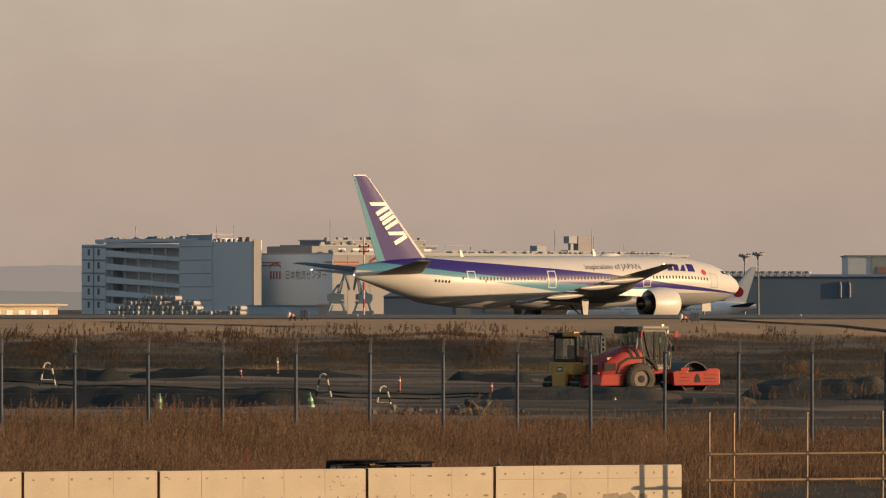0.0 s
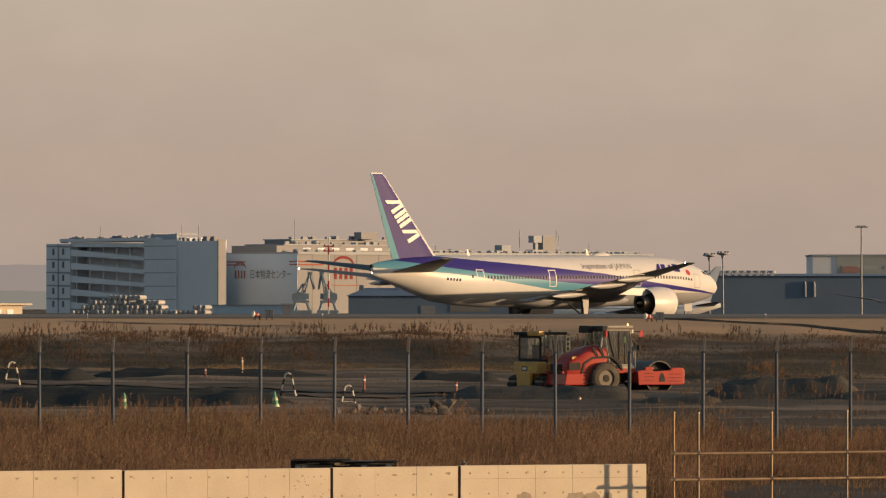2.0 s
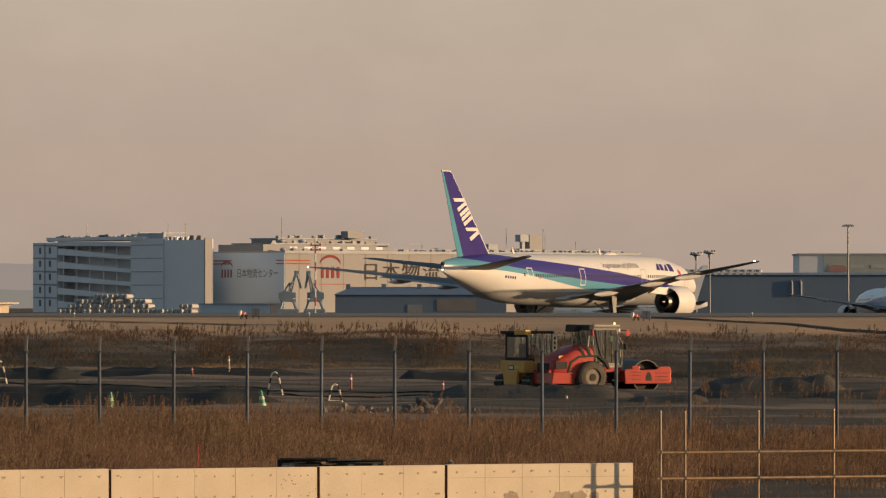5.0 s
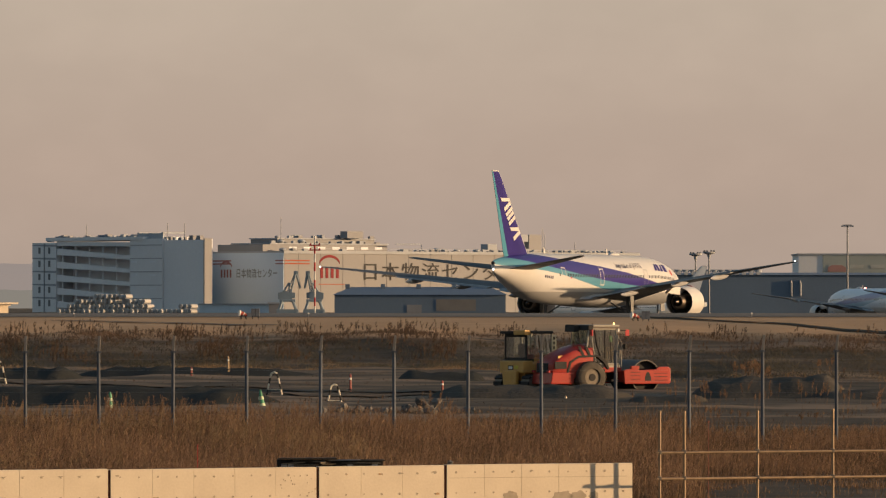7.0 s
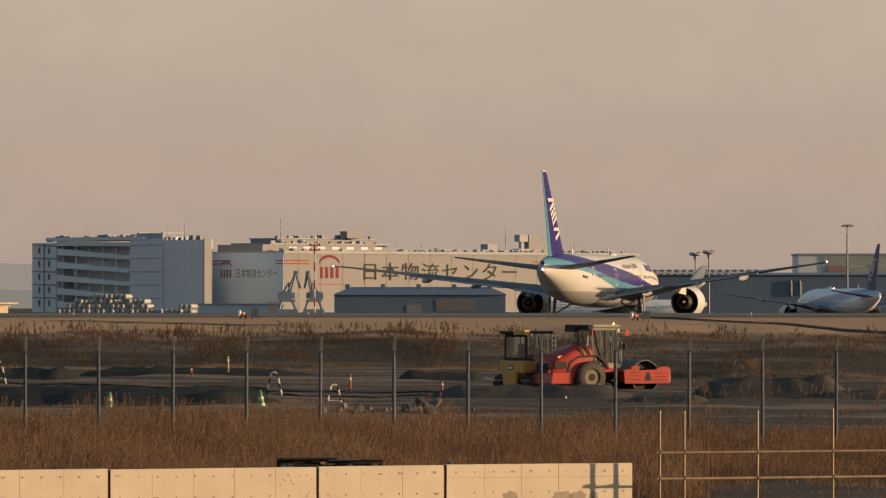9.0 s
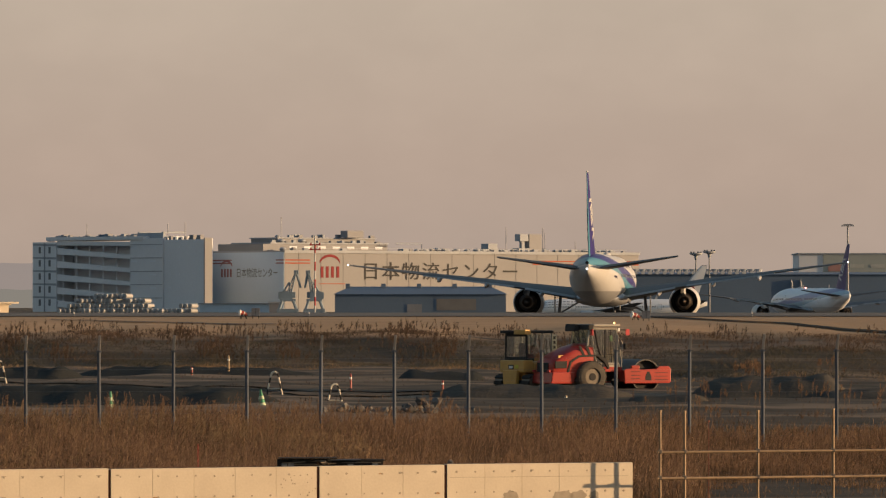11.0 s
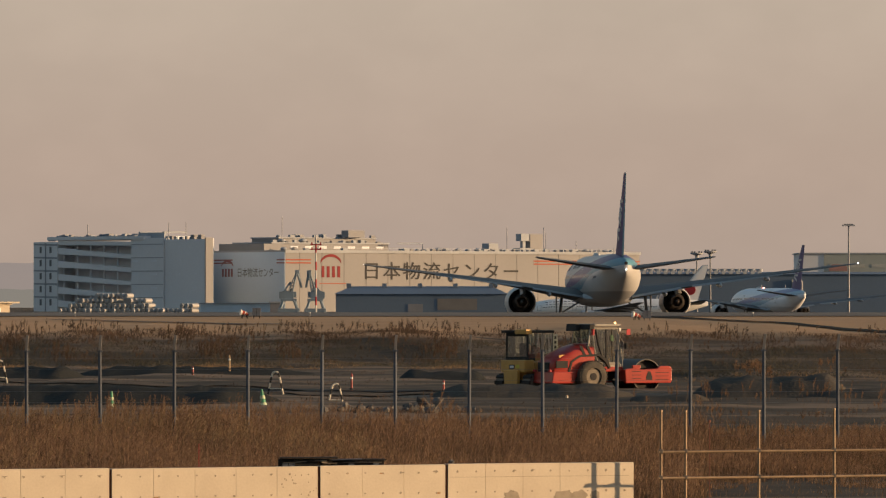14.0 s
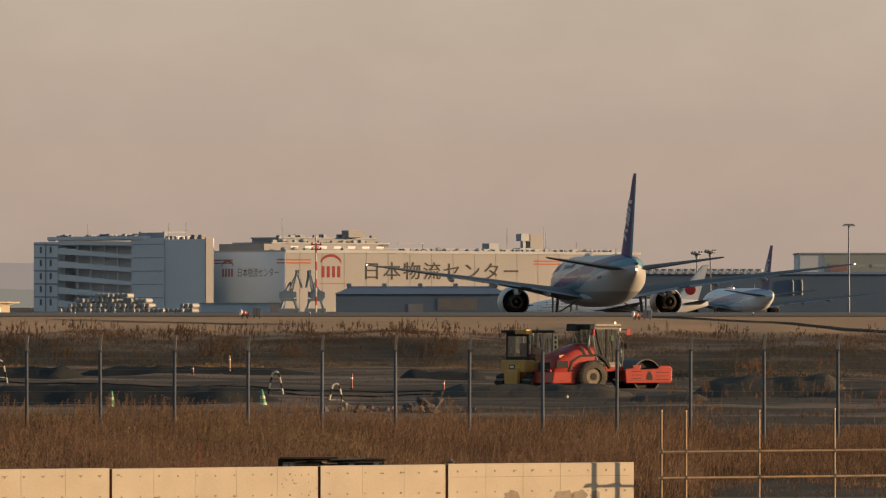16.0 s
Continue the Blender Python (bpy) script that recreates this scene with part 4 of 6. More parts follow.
def harbour_crane(x, y, s, m, reach):
    c = thing("mobile_crane", "blue-grey crane with a folded lattice jib", "crane", pose(x, y, 0))
    # blue-grey crane colour, lightened to stand for haze
    blue = surf("crane_haze_blue_grey", (0.20, 0.26, 0.31), (0.16, 0.21, 0.25), 0.3, 0.6)
    for dx in (-2.7, 2.7):
        for dy in (-1.6, 1.6):
            part("portal_leg", Shape().tube([(dx * s, dy, 0), (dx * 0.55 * s, dy * 0.7, 3.6 * s)], 0.42 * s, 6), blue, c)
    part("chassis", Shape().box(-3.0 * s, 3.0 * s, -1.9, 1.9, 0.2, 1.3 * s), blue, c, bevel=0.1)
    part("portal_deck", Shape().box(-2.2 * s, 2.2 * s, -1.5, 1.5, 3.3 * s, 4.0 * s), blue, c, bevel=0.08)
    part("machine_house", Shape().prism([(-2.6 * s * m, 4.0 * s), (1.3 * s * m, 4.0 * s), (1.3 * s * m, 5.6 * s), (-0.6 * s * m, 6.3 * s), (-2.6 * s * m, 5.8 * s)], "y", -1.3, 1.3), blue, c)
    part("cab", Shape().box(min(0.9 * m, 2.1 * m) * s, max(0.9 * m, 2.1 * m) * s, -0.9, 0.9, 4.3 * s, 5.9 * s), blue, c, bevel=0.08)
    for dx in (-1.5, 0.6):
        part("mast_frame", Shape().tube([(dx * s * m, 0, 5.6 * s), (0.4 * s * m, 0, 8.6 * s)], 0.26 * s, 6), blue, c)
    foot, head, tip = (0.9 * s * m, 5.4 * s), (2.3 * s * m * reach, 11.3 * s), (3.5 * s * m * reach, 7.0 * s)
    for dy in (-0.6, 0.6):
        part("jib_chord", Shape().tube([(foot[0], dy, foot[1]), (head[0], dy * 0.5, head[1])], 0.24 * s, 6), blue, c)
        part("jib_chord", Shape().tube([(foot[0] - 1.0 * m, dy, foot[1] + 0.8), (head[0] - 0.3 * m, dy * 0.5, head[1] - 0.2)], 0.2 * s, 6), blue, c)
    part("jib_arm", Shape().tube([(head[0], 0, head[1] + 0.3), tip[:1] + (0,) + tip[1:]], [0.5 * s, 0.3 * s], 6), blue, c)
    part("jib_head", Shape().box(head[0] - 0.7, head[0] + 0.7, -0.5, 0.5, head[1] - 0.5, head[1] + 0.6), blue, c, bevel=0.1)
    for k in range(7):
        t, u = k / 7, (k + 0.6) / 7
        part("lacing", Shape().tube([(foot[0] + (head[0] - foot[0]) * t, -0.6, foot[1] + (head[1] - foot[1]) * t), (foot[0] - m + (head[0] - foot[0] + 0.7 * m) * u, 0.6, foot[1] + 0.8 + (head[1] - foot[1] - 1) * u)], 0.13 * s, 5), blue, c)


harbour_crane(-47.00, 1880, 1.1, 1.0, 1.0)
harbour_crane(-38.97, 1880, 1.1, -1.0, 0.75)


def banded_mast():
    m = thing("banded_mast", "tall thin mast banded red and white", "mast", pose(-35.08, 1700, 0))
    z, k = 0.0, 0
    while z < 19.5:
        part("mast_band", Shape().tube([(0, 0, z), (0, 0, z + 2.4)], 0.22, 8), REDPAINT if k % 2 else WHITE, m)
        z, k = z + 2.4, k + 1
    for zz in (17.6, 18.9):
        part("crossbar", Shape().box(-1.5, 1.5, -0.15, 0.15, zz, zz + 0.3), REDPAINT, m)
        for x in (-1.3, 1.1):
            part("lamp_box", Shape().box(x, x + 0.35, -0.3, 0.3, zz + 0.3, zz + 0.75), REDPAINT, m)


banded_mast()


def flood_light(x, y, h, n, head, foot=0.0):
    f = thing("floodlight_mast", "tall grey floodlight mast with a ring of lamps", "floodlight", pose(x, y, 0))
    part("pole", Shape().tube([(0, 0, foot), (0, 0, h)], [0.32, 0.17], 10), GALV, f, smooth=True)
    if head == "ring":
        part("ring", Shape().box(-1.1, 1.1, -0.5, 0.5, h - 0.15, h + 0.05), GALV, f)
        for k in range(n):
            xx = -1.3 + 2.6 * k / (n - 1)
            part("lamp", Shape().box(xx - 0.22, xx + 0.22, -0.55, 0.1, h - 0.5, h - 0.15), ROOFGREY, f, bevel=0.04)
    else:
        part("flared_head", Shape().tube([(0, 0, h - 1.8), (0, 0, h - 0.6), (0, 0, h - 0.2), (0, 0, h + 0.2)], [0.3, 0.6, 1.8, 1.9], 12), ROOFGREY, f, smooth=True)
        for k in range(4):
            a = k * 1.57 + 0.4
            part("lamp", Shape().box(1.5 * math.cos(a) - 0.25, 1.5 * math.cos(a) + 0.25, 1.5 * math.sin(a) - 0.25, 1.5 * math.sin(a) + 0.25, h + 0.2, h + 0.6), GALV, f)


flood_light(97.6, 1500, 22.1, 6, "ring", -1.7)
flood_light(72.97, 1796, 17.4, 4, "flare")
flood_light(76.61, 1790, 17.85, 4, "flare")


def hills():
    s = Shape()
    n = 90
    for y, h0, k in ((4600, 34, 0),):
        top = []
        for i in range(n):
            x = -900 + 1400 * i / (n - 1)
            h = h0 + 5 * noise.noise((x / 160, 0, k)) + 1.5 * noise.noise((x / 30, 5, k)) - max(0, (x + 250) / 60)
            top.append((x, max(2, h)))
        s.loft([[(x, y, -1), (x, y + 20, h * 0.75), (x, y + 120, h), (x, y + 300, -1)] for x, h in top], closed=False, cap=False)
    solid("hill_backdrop", s, HILLGLOW, "low wooded hill on the horizon, glowing in a haze colour", "hill", kind="structure", smooth=True)
    ridge = Shape()
    rows = []
    for i in range(70):
        x = -700 + 10 * i
        h = 12.5 + 2.5 * noise.noise((x / 60, 2, 9)) + 0.9 * noise.noise((x / 9, 1, 4))
        rows.append([(x, 4200, -1), (x, 4212, h * 0.8), (x, 4260, h), (x, 4330, -1)])
    solid("near_ridge_backdrop", ridge.loft(rows, closed=False, cap=False), RIDGEGLOW, "low green ridge before the hill, glowing in a haze colour", "hill", kind="structure", smooth=True)


hills()


# ---- near side ----
def precast_wall():
    """Row of precast concrete panels, each cast from boards; it comes nearer towards its far end on the left."""
    ends = [(-12.6, -9.62), (-9.62, -7.95), (-7.95, -5.70), (-5.70, -2.17), (-2.17, 0.04), (0.04, 3.37)]
    turn = math.atan2(4.6, 10.86)
    group = "precast wall panels"
    rnd = random.Random(4)
    for i, (x0, x1) in enumerate(ends):
        # along the wall's own line
        y1 = 110 + (x1 - 3.37) * math.tan(turn)
        length = (x1 - x0) / math.cos(turn) - 0.05
        w = thing("wall_panel", "precast concrete wall panel with form-tie holes" if i < 5 else "precast concrete wall panel with damp stains at its foot", "wall panel", pose(x1 - 0.02, y1, -0.97, 0, rnd.uniform(-0.12, 0.12), math.degrees(turn)), group)
        H = 1.15 + rnd.uniform(-0.012, 0.012)
        part("back", Shape().box(-length, 0, 0.03, 0.16, 0, H), CONCRETE, w, bevel=0.008)
        part("joint_filler", Shape().box(-length - 0.045, -length - 0.004, 0.012, 0.1, 0, H - 0.01), JOINTFILL, w)
        n = max(1, round(length / 0.69))
        for k in range(n):
            a = -length + length * k / n
            b = -length + length * (k + 1) / n
            part("board_face", Shape().box(a + (0.0015 if k else 0), b - (0.0015 if k < n - 1 else 0), rnd.uniform(-0.002, 0.002), 0.03, 0, H - 0.004), CONCRETE, w, bevel=0.004)
        m = round(length / 0.345)
        for k in range(m):
            x = -length + (k + 0.5) * length / m
            for z in (H - 0.135, H - 0.49, H - 0.85):
                r = rnd.uniform(0.014, 0.022)
                part("tie_hole", Shape().tube([(x, -0.0045, z + rnd.uniform(-0.01, 0.01)), (x, 0.02, z)], r, 8), STAIN, w)
                if rnd.random() < (0.75 if i in (2, 4) and z > H - 0.2 else 0.2):
                    d = rnd.uniform(0.03, 0.06)
                    cx, cz = x + rnd.uniform(-0.06, 0.06), z + rnd.uniform(-0.01, 0.03)
                    blot = [(cx + d * rnd.uniform(0.5, 1.15) * math.cos(t), cz + 0.34 * d * rnd.uniform(0.4, 1.4) * math.sin(t)) for t in (2 * math.pi * q / 9 for q in range(9))]
                    if i == 2:
                        blot = [(x - d, z + 0.018), (x + d, z + 0.024), (x + 0.25 * d, z + 0.004), (x + 0.01, z - d * 0.45), (x - 0.3 * d, z)]
                    part("rust_mark", Shape().prism(blot, "y", -0.0042, 0.01), RUST if i != 2 and rnd.random() < 0.6 else STAIN, w)
        if i == 3:
            for k in range(26):
                x, z = -rnd.uniform(0.02, 0.75), H - rnd.uniform(0.1, 0.8)
                part("chip", Shape().tube([(x, -0.0043, z), (x, 0.01, z)], rnd.uniform(0.006, 0.016), 6), STAIN, w)
        if i == 5:
            part("casting_seam", Shape().box(-length + 0.05, -0.1, -0.0036, 0.01, H - 0.235, H - 0.229), STAIN, w)
            for cx, rx in ((-2.35, 0.16), (-1.35, 0.2), (-1.05, 0.15), (-0.75, 0.1)):
                poly = [(cx + rx * rnd.uniform(0.8, 1.1) * math.cos(t), 0.58 + 0.10 * rnd.uniform(0.7, 1.2) * math.sin(t)) for t in (2 * math.pi * k / 18 for k in range(18))]
                part("damp_stain", Shape().prism(poly, "y", -0.0035, 0.01), STAIN, w)


precast_wall()


def scaffold():
    """Pipe railing set parallel to the wall, a little over a metre off its end."""
    s = thing("scaffold_rail", "pale steel pipe scaffold railing beside the wall", "scaffold")

    def line(x):
        return 109.57 + 0.40 * (x - 3.81)

    ups = [(3.82, 1.09), (4.26, 1.08), (5.58, 1.08), (6.95, 1.10), (8.31, 1.09), (9.71, 1.09)]
    for x, z in ups:
        y = line(x)
        p = part("upright", Shape().tube([(x, y, -1.05), (x, y, z)], 0.0243, 10), PIPE, s, smooth=True)
        part("cap", Shape().tube([(x, y, z), (x, y, z + 0.03)], [0.032, 0.028], 10), PIPE, p)
    xa, xb = 3.77, 9.94
    for z in (0.38, -0.08, -0.58):
        part("rail", Shape().tube([(xa, line(xa) - 0.055, z), (xb, line(xb) - 0.055, z)], 0.0243, 10), PIPE, s, smooth=True)
        for x, _ in ups:
            y = line(x)
            part("clamp", Shape().box(x - 0.035, x + 0.035, y - 0.085, y + 0.03, z - 0.02, z + 0.045), DUSTY, s, bevel=0.008)


scaffold()


def fence():
    f = thing("security_fence", "grey steel security fence posts with angled tops", "fence", kind="structure")
    rnd = random.Random(6)
    for k in range(-3, 15):
        x = -11.35 + k * 2.004
        top = 1.73 + 0.003 * k
        lean = rnd.uniform(-0.02, 0.02)
        p = part("post", Shape().tube([(x, 169, -1.1), (x + lean, 169, top)], 0.047, 10), POSTGREY, f, smooth=True)
        part("angled_arm", Shape().loft([[(x + lean + 0.0 + dx, 169 + dy, top - 0.02) for dx, dy in ((-0.038, -0.04), (0.04, -0.04), (0.04, 0.04), (-0.038, 0.04))], [(x + lean + 0.035 + dx, 168.85 + dy, top + 0.40) for dx, dy in ((-0.033, -0.03), (0.036, -0.03), (0.036, 0.03), (-0.033, 0.03))]]), ARMLIT, p, bevel=0.006)
        part("bracket", Shape().box(x + lean - 0.075, x + lean + 0.075, 168.93, 169.07, top - 0.06, top - 0.02), POSTGREY, p)
    wire = surf("fence_wire", (0.25, 0.25, 0.25), None, 5.0, 0.5, 0.7)
    for z in [-0.6 + 0.3 * i for i in range(8)]:
        part("wire", Shape().tube([(-11.35 - 6.0, 169.05, z), (-11.35 + 28.1, 169.05, z)], 0.0016, 4), wire, f)


# arms coloured paler than the posts for the sun they catch
ARMLIT = surf("sunlit_arm_grey", (0.26, 0.25, 0.24), (0.20, 0.195, 0.19), 5.0, 0.6)
fence()


def wheel_shape(cx, cy, cz, r, w, n=28):
    rings = []
    for h, q in ((-0.5, 0.55), (-0.5, 0.80), (-0.42, 0.93), (-0.3, 1.0), (0.3, 1.0), (0.42, 0.93), (0.5, 0.80), (0.5, 0.55)):
        rings.append([(cx + q * r * math.cos(t), cy + h * w, cz + q * r * math.sin(t)) for t in (2 * math.pi * k / n for k in range(n))])
    return Shape().loft(rings, cap=False).loft([rings[-1], rings[0]], cap=False)


def road_roller():
    """Single-drum roller; x forward to the drum, y to its left."""
    r = thing("road_roller", "red single-drum road roller with a glazed cab, parked", "road roller", pose(6.42, 285, -1.08, 0, 0, 28))
    # engine hood, higher towards the cab, rounded
    hood = Shape()
    rings = []
    for x, zt, zb, w in ((-2.1, 1.40, 0.75, 0.62), (-2.0, 1.58, 0.62, 0.78), (-1.6, 1.85, 0.6, 0.86), (-1.0, 2.12, 0.7, 0.88), (-0.45, 2.25, 0.8, 0.88), (0.05, 2.25, 0.9, 0.86)):
        ring = []
        for k in range(14):
            t = math.pi * k / 13
            ring.append((x, w * max(-1, min(1, 1.25 * math.cos(t))), zb + 0.35 * (zt - zb) + 0.65 * (zt - zb) * abs(math.sin(t)) ** 0.6))
        rings.append([(x, w, zb)] + ring + [(x, -w, zb)])
    part("engine_hood", hood.loft(rings), ROLLRED, r, smooth=True)
    part("rear_grille", Shape().box(-2.15, -2.05, -0.5, 0.5, 0.95, 1.38), MACHBLACK, r, bevel=0.02)
    part("rear_bumper", Shape().prism([(-2.2, 0.42), (-1.0, 0.42), (-0.9, 0.95), (-2.1, 0.95)], "y", -0.92, 0.92), ROLLRED, r, bevel=0.05)
    for y in (-0.70, 0.70):
        part("tail_lamp", Shape().box(-2.24, -2.15, y - 0.1, y + 0.1, 0.95, 1.05), REDPAINT, r)
    for k in range(2):
        part("hood_slot", Shape().prism([(-0.55 + k * 0.34, 1.72), (-0.41 + k * 0.34, 1.72), (-0.62 + k * 0.34, 2.14), (-0.76 + k * 0.34, 2.14)], "y", -0.9, -0.86), MACHBLACK, r)
    part("side_panel", Shape().box(-1.95, -1.35, -0.885, -0.84, 1.12, 1.45), MACHBLACK, r)
    part("yellow_sticker", Shape().box(-1.75, -1.5, -0.80, -0.74, 1.6, 1.72), YELLOW, r)
    # black band added over the tyre as the shade below the hood
    part("fender", Shape().prism([(-1.35, 0.95), (-1.2, 1.45), (-0.75, 1.72), (0.3, 1.76), (0.75, 1.5), (0.9, 1.1), (0.8, 1.08), (0.6, 1.4), (0.25, 1.66), (-0.7, 1.62), (-1.1, 1.38), (-1.25, 0.92)], "y", -0.90, -0.62), MACHBLACK, r, bevel=0.02)
    for y in (-0.93, 0.93):
        t = part("tyre", wheel_shape(-0.15, y, 0.73, 0.73, 0.52), RUBBER_DUSTY, r, smooth=True)
        part("rim", Shape().loft([[(q * math.cos(a) - 0.15, y + h, 0.73 + q * math.sin(a)) for a in (2 * math.pi * k / 20 for k in range(20))] for h, q in ((-0.2, 0.44), (-0.2, 0.36), (0.12, 0.30), (0.2, 0.43))]), DUSTY, t, smooth=True)
        part("hub", Shape().tube([(-0.15, y - 0.22, 0.73), (-0.15, y + 0.2, 0.73)], 0.17, 12), MACHBLACK, t)
        for k in range(26):
            a = 2 * math.pi * k / 26
            c, s_ = math.cos(a), math.sin(a)
            q = [(0.70 * c - d * s_ - 0.15, y + h, 0.73 + 0.70 * s_ + d * c) for d, h in ((-0.04, -0.24), (0.03, -0.24), (0.08, 0.0), (0.03, 0.24), (-0.04, 0.24), (0.01, 0.0))]
            o = [(p[0] + 0.034 * c, p[1], p[2] + 0.034 * s_) for p in q]
            part("tread_lug", Shape().loft([q, o]), RUBBER_DUSTY, t)
    # cab
    part("platform", Shape().box(-0.1, 1.55, -0.85, 0.85, 0.95, 1.18), ROLLRED, r, bevel=0.03)
    cab = part("cab_floor", Shape().box(0.0, 1.5, -0.78, 0.78, 1.18, 1.3), CABIN, r)
    for y in (-0.76, 0.76):
        for pts in (((0.0, y, 1.3), (-0.22, y, 2.1), (-0.12, y, 2.92)), ((1.42, y, 1.3), (1.5, y, 1.9), (1.28, y, 2.92)), ((0.72, y, 1.3), (0.72, y, 2.92))):
            part("cab_pillar", Shape().tube(pts, 0.045, 6), CABIN if pts[0][0] != 0.72 else MACHBLACK, r)
        part("cab_rail", Shape().tube([(-0.12, y, 2.92), (1.28, y, 2.92)], 0.05, 6), CABIN, r)
        part("door_sill", Shape().tube([(0.0, y, 1.32), (1.44, y, 1.32)], 0.06, 6), CABIN, r)
        part("side_glass", Shape().add([(0.02, y * 1.0, 1.34), (1.40, y, 1.34), (1.46, y, 1.9), (1.27, y, 2.88), (-0.1, y, 2.88), (-0.18, y, 2.1)], [(0, 1, 2, 3, 4, 5)]), CABGLASS, r)
    part("rear_glass", Shape().add([(-0.02, -0.72, 1.6), (-0.02, 0.72, 1.6), (-0.14, 0.72, 2.88), (-0.14, -0.72, 2.88)], [(0, 1, 2, 3)]), CABGLASS, r)
    part("windscreen", Shape().add([(1.45, -0.72, 1.35), (1.45, 0.72, 1.35), (1.28, 0.72, 2.88), (1.28, -0.72, 2.88)], [(0, 1, 2, 3)]), CABGLASS, r)
    part("roof", Shape().box(0.05, 1.42, -0.88, 0.88, 3.02, 3.14), CABIN, r, bevel=0.04)
    for y in (-0.72, 0.72):
        part("door_edge", Shape().tube([(0.16, y * 1.06, 2.95), (0.3, y * 1.06, 2.2), (0.62, y * 1.06, 1.3)], 0.045, 6), MACHBLACK, r)
        part("door_bar", Shape().tube([(0.42, y * 1.07, 1.75), (1.46, y * 1.07, 1.75)], 0.018, 6), MACHBLACK, r)
        part("door_stile", Shape().tube([(1.04, y * 1.07, 1.32), (1.0, y * 1.07, 2.9)], 0.022, 6), MACHBLACK, r)
    part("rear_roof", Shape().box(-0.2, 0.06, -0.86, 0.86, 2.88, 3.12), MACHBLACK, r, bevel=0.04)
    part("rear_visor", Shape().prism([(-0.5, 2.80), (-0.2, 2.80), (-0.2, 3.12), (-0.46, 3.14)], "y", 0.0, 0.86), MACHBLACK, r, bevel=0.03)
    part("rear_sill", Shape().box(-0.2, -0.08, -0.76, 0.76, 2.08, 2.2), MACHBLACK, r, bevel=0.02)
    part("red_cab_lamp", Shape().tube([(-0.02, -0.86, 2.62), (-0.02, -0.86, 2.9)], 0.06, 10), REDPAINT, r)
    # wire guard over the door glass
    for k in range(9):
        part("guard_wire", Shape().tube([(0.34 + 0.12 * k, -0.79, 1.4), (0.34 + 0.105 * k, -0.79, 2.85)], 0.006, 4), MACHBLACK, r)
    part("grab_rail", Shape().tube([(0.22, -0.86, 1.35), (0.05, -0.88, 2.0), (-0.02, -0.86, 2.6)], 0.02, 6), CABIN, r)
    part("beacon", Shape().tube([(1.22, -0.7, 3.12), (1.22, -0.7, 3.17), (1.22, -0.7, 3.23)], [0.04, 0.045, 0.025], 8), BEACON, r)
    part("working_lamp", Shape().box(1.42, 1.5, -0.75, -0.6, 2.8, 2.95), REFLECT, r)
    part("seat", Shape().box(0.25, 0.75, -0.28, 0.28, 1.3, 1.75).box(0.2, 0.36, -0.26, 0.26, 1.7, 2.4), MACHBLACK, r, bevel=0.04)
    part("steering_column", Shape().tube([(1.2, 0, 1.3), (1.0, 0, 1.95)], 0.05, 8).tube([(1.02, -0.2, 1.95), (0.98, 0.2, 1.98)], 0.02, 6), MACHBLACK, r)
    part("side_mirror", Shape().box(1.62, 1.72, -1.05, -0.85, 2.0, 2.25), MACHBLACK, r, bevel=0.02)
    part("mirror_arm", Shape().tube([(1.45, -0.76, 2.1), (1.65, -0.95, 2.12)], 0.018, 6), MACHBLACK, r)
    part("green_card", Shape().box(0.95, 1.10, -0.79, -0.775, 2.35, 2.62), surf("dull_green_card", (0.05, 0.11, 0.05), None, 3, 0.7), r)
    part("hand_rail", Shape().tube([(1.52, -0.85, 1.2), (1.55, -0.88, 2.3), (1.35, -0.85, 2.6)], 0.022, 6), CABIN, r)
    part("step", Shape().box(0.95, 1.35, -0.98, -0.85, 0.55, 0.62), MACHBLACK, r)
    part("articulation", Shape().box(1.4, 1.75, -0.35, 0.35, 0.5, 1.05), MACHBLACK, r, bevel=0.04)
    # drum and its frame
    def hoop(y, q):
        return [(2.72 + q * math.cos(t), y, 0.76 + q * math.sin(t)) for t in (2 * math.pi * k / 44 for k in range(44))]
    drum = part("drum", Shape().loft([hoop(-0.7, 0.70), hoop(-1.02, 0.71), hoop(-1.02, 0.76), hoop(1.02, 0.76), hoop(1.02, 0.71), hoop(0.7, 0.70)], cap=False), DRUMSTEEL, r, "hollow steel drum", smooth=True)
    part("drum_plate", Shape().loft([hoop(-0.72, 0.71), hoop(-0.66, 0.71)]), MACHBLACK, drum)
    part("drum_hub", Shape().tube([(2.72, -0.98, 0.76), (2.72, -0.7, 0.76)], 0.26, 18), DUSTY, drum)
    for y0, y1 in ((-1.24, -1.08), (1.08, 1.24)):
        b = part("drum_frame", Shape().prism([(1.5, 0.42), (1.45, 1.02), (1.55, 1.08), (2.2, 1.12), (2.25, 1.05), (3.15, 1.08), (3.3, 1.2), (3.8, 1.2), (3.92, 1.1), (3.92, 0.5), (3.85, 0.42)], "y", y0, y1), ROLLRED, r, bevel=0.03)
        part("frame_block", Shape().box(1.86, 2.28, y0 + 0.01, y1 - 0.01, 1.1, 1.24), ROLLRED, b, bevel=0.02)
        part("frame_opening", Shape().prism([(2.56, 0.56), (2.88, 0.56), (2.88, 0.72), (2.78, 0.95), (2.66, 0.95), (2.56, 0.72)], "y", -1.25, -1.235) if y0 < 0 else Shape().prism([(2.56, 0.56), (2.88, 0.56), (2.72, 0.95)], "y", 1.235, 1.25), MACHBLACK, b)
        for z in (0.62, 0.78, 0.94):
            part("stencil_bar", Shape().box(1.8, 2.3, min(y0, y1) - 0.004, min(y0, y1), z, z + 0.025), MACHBLACK, b)
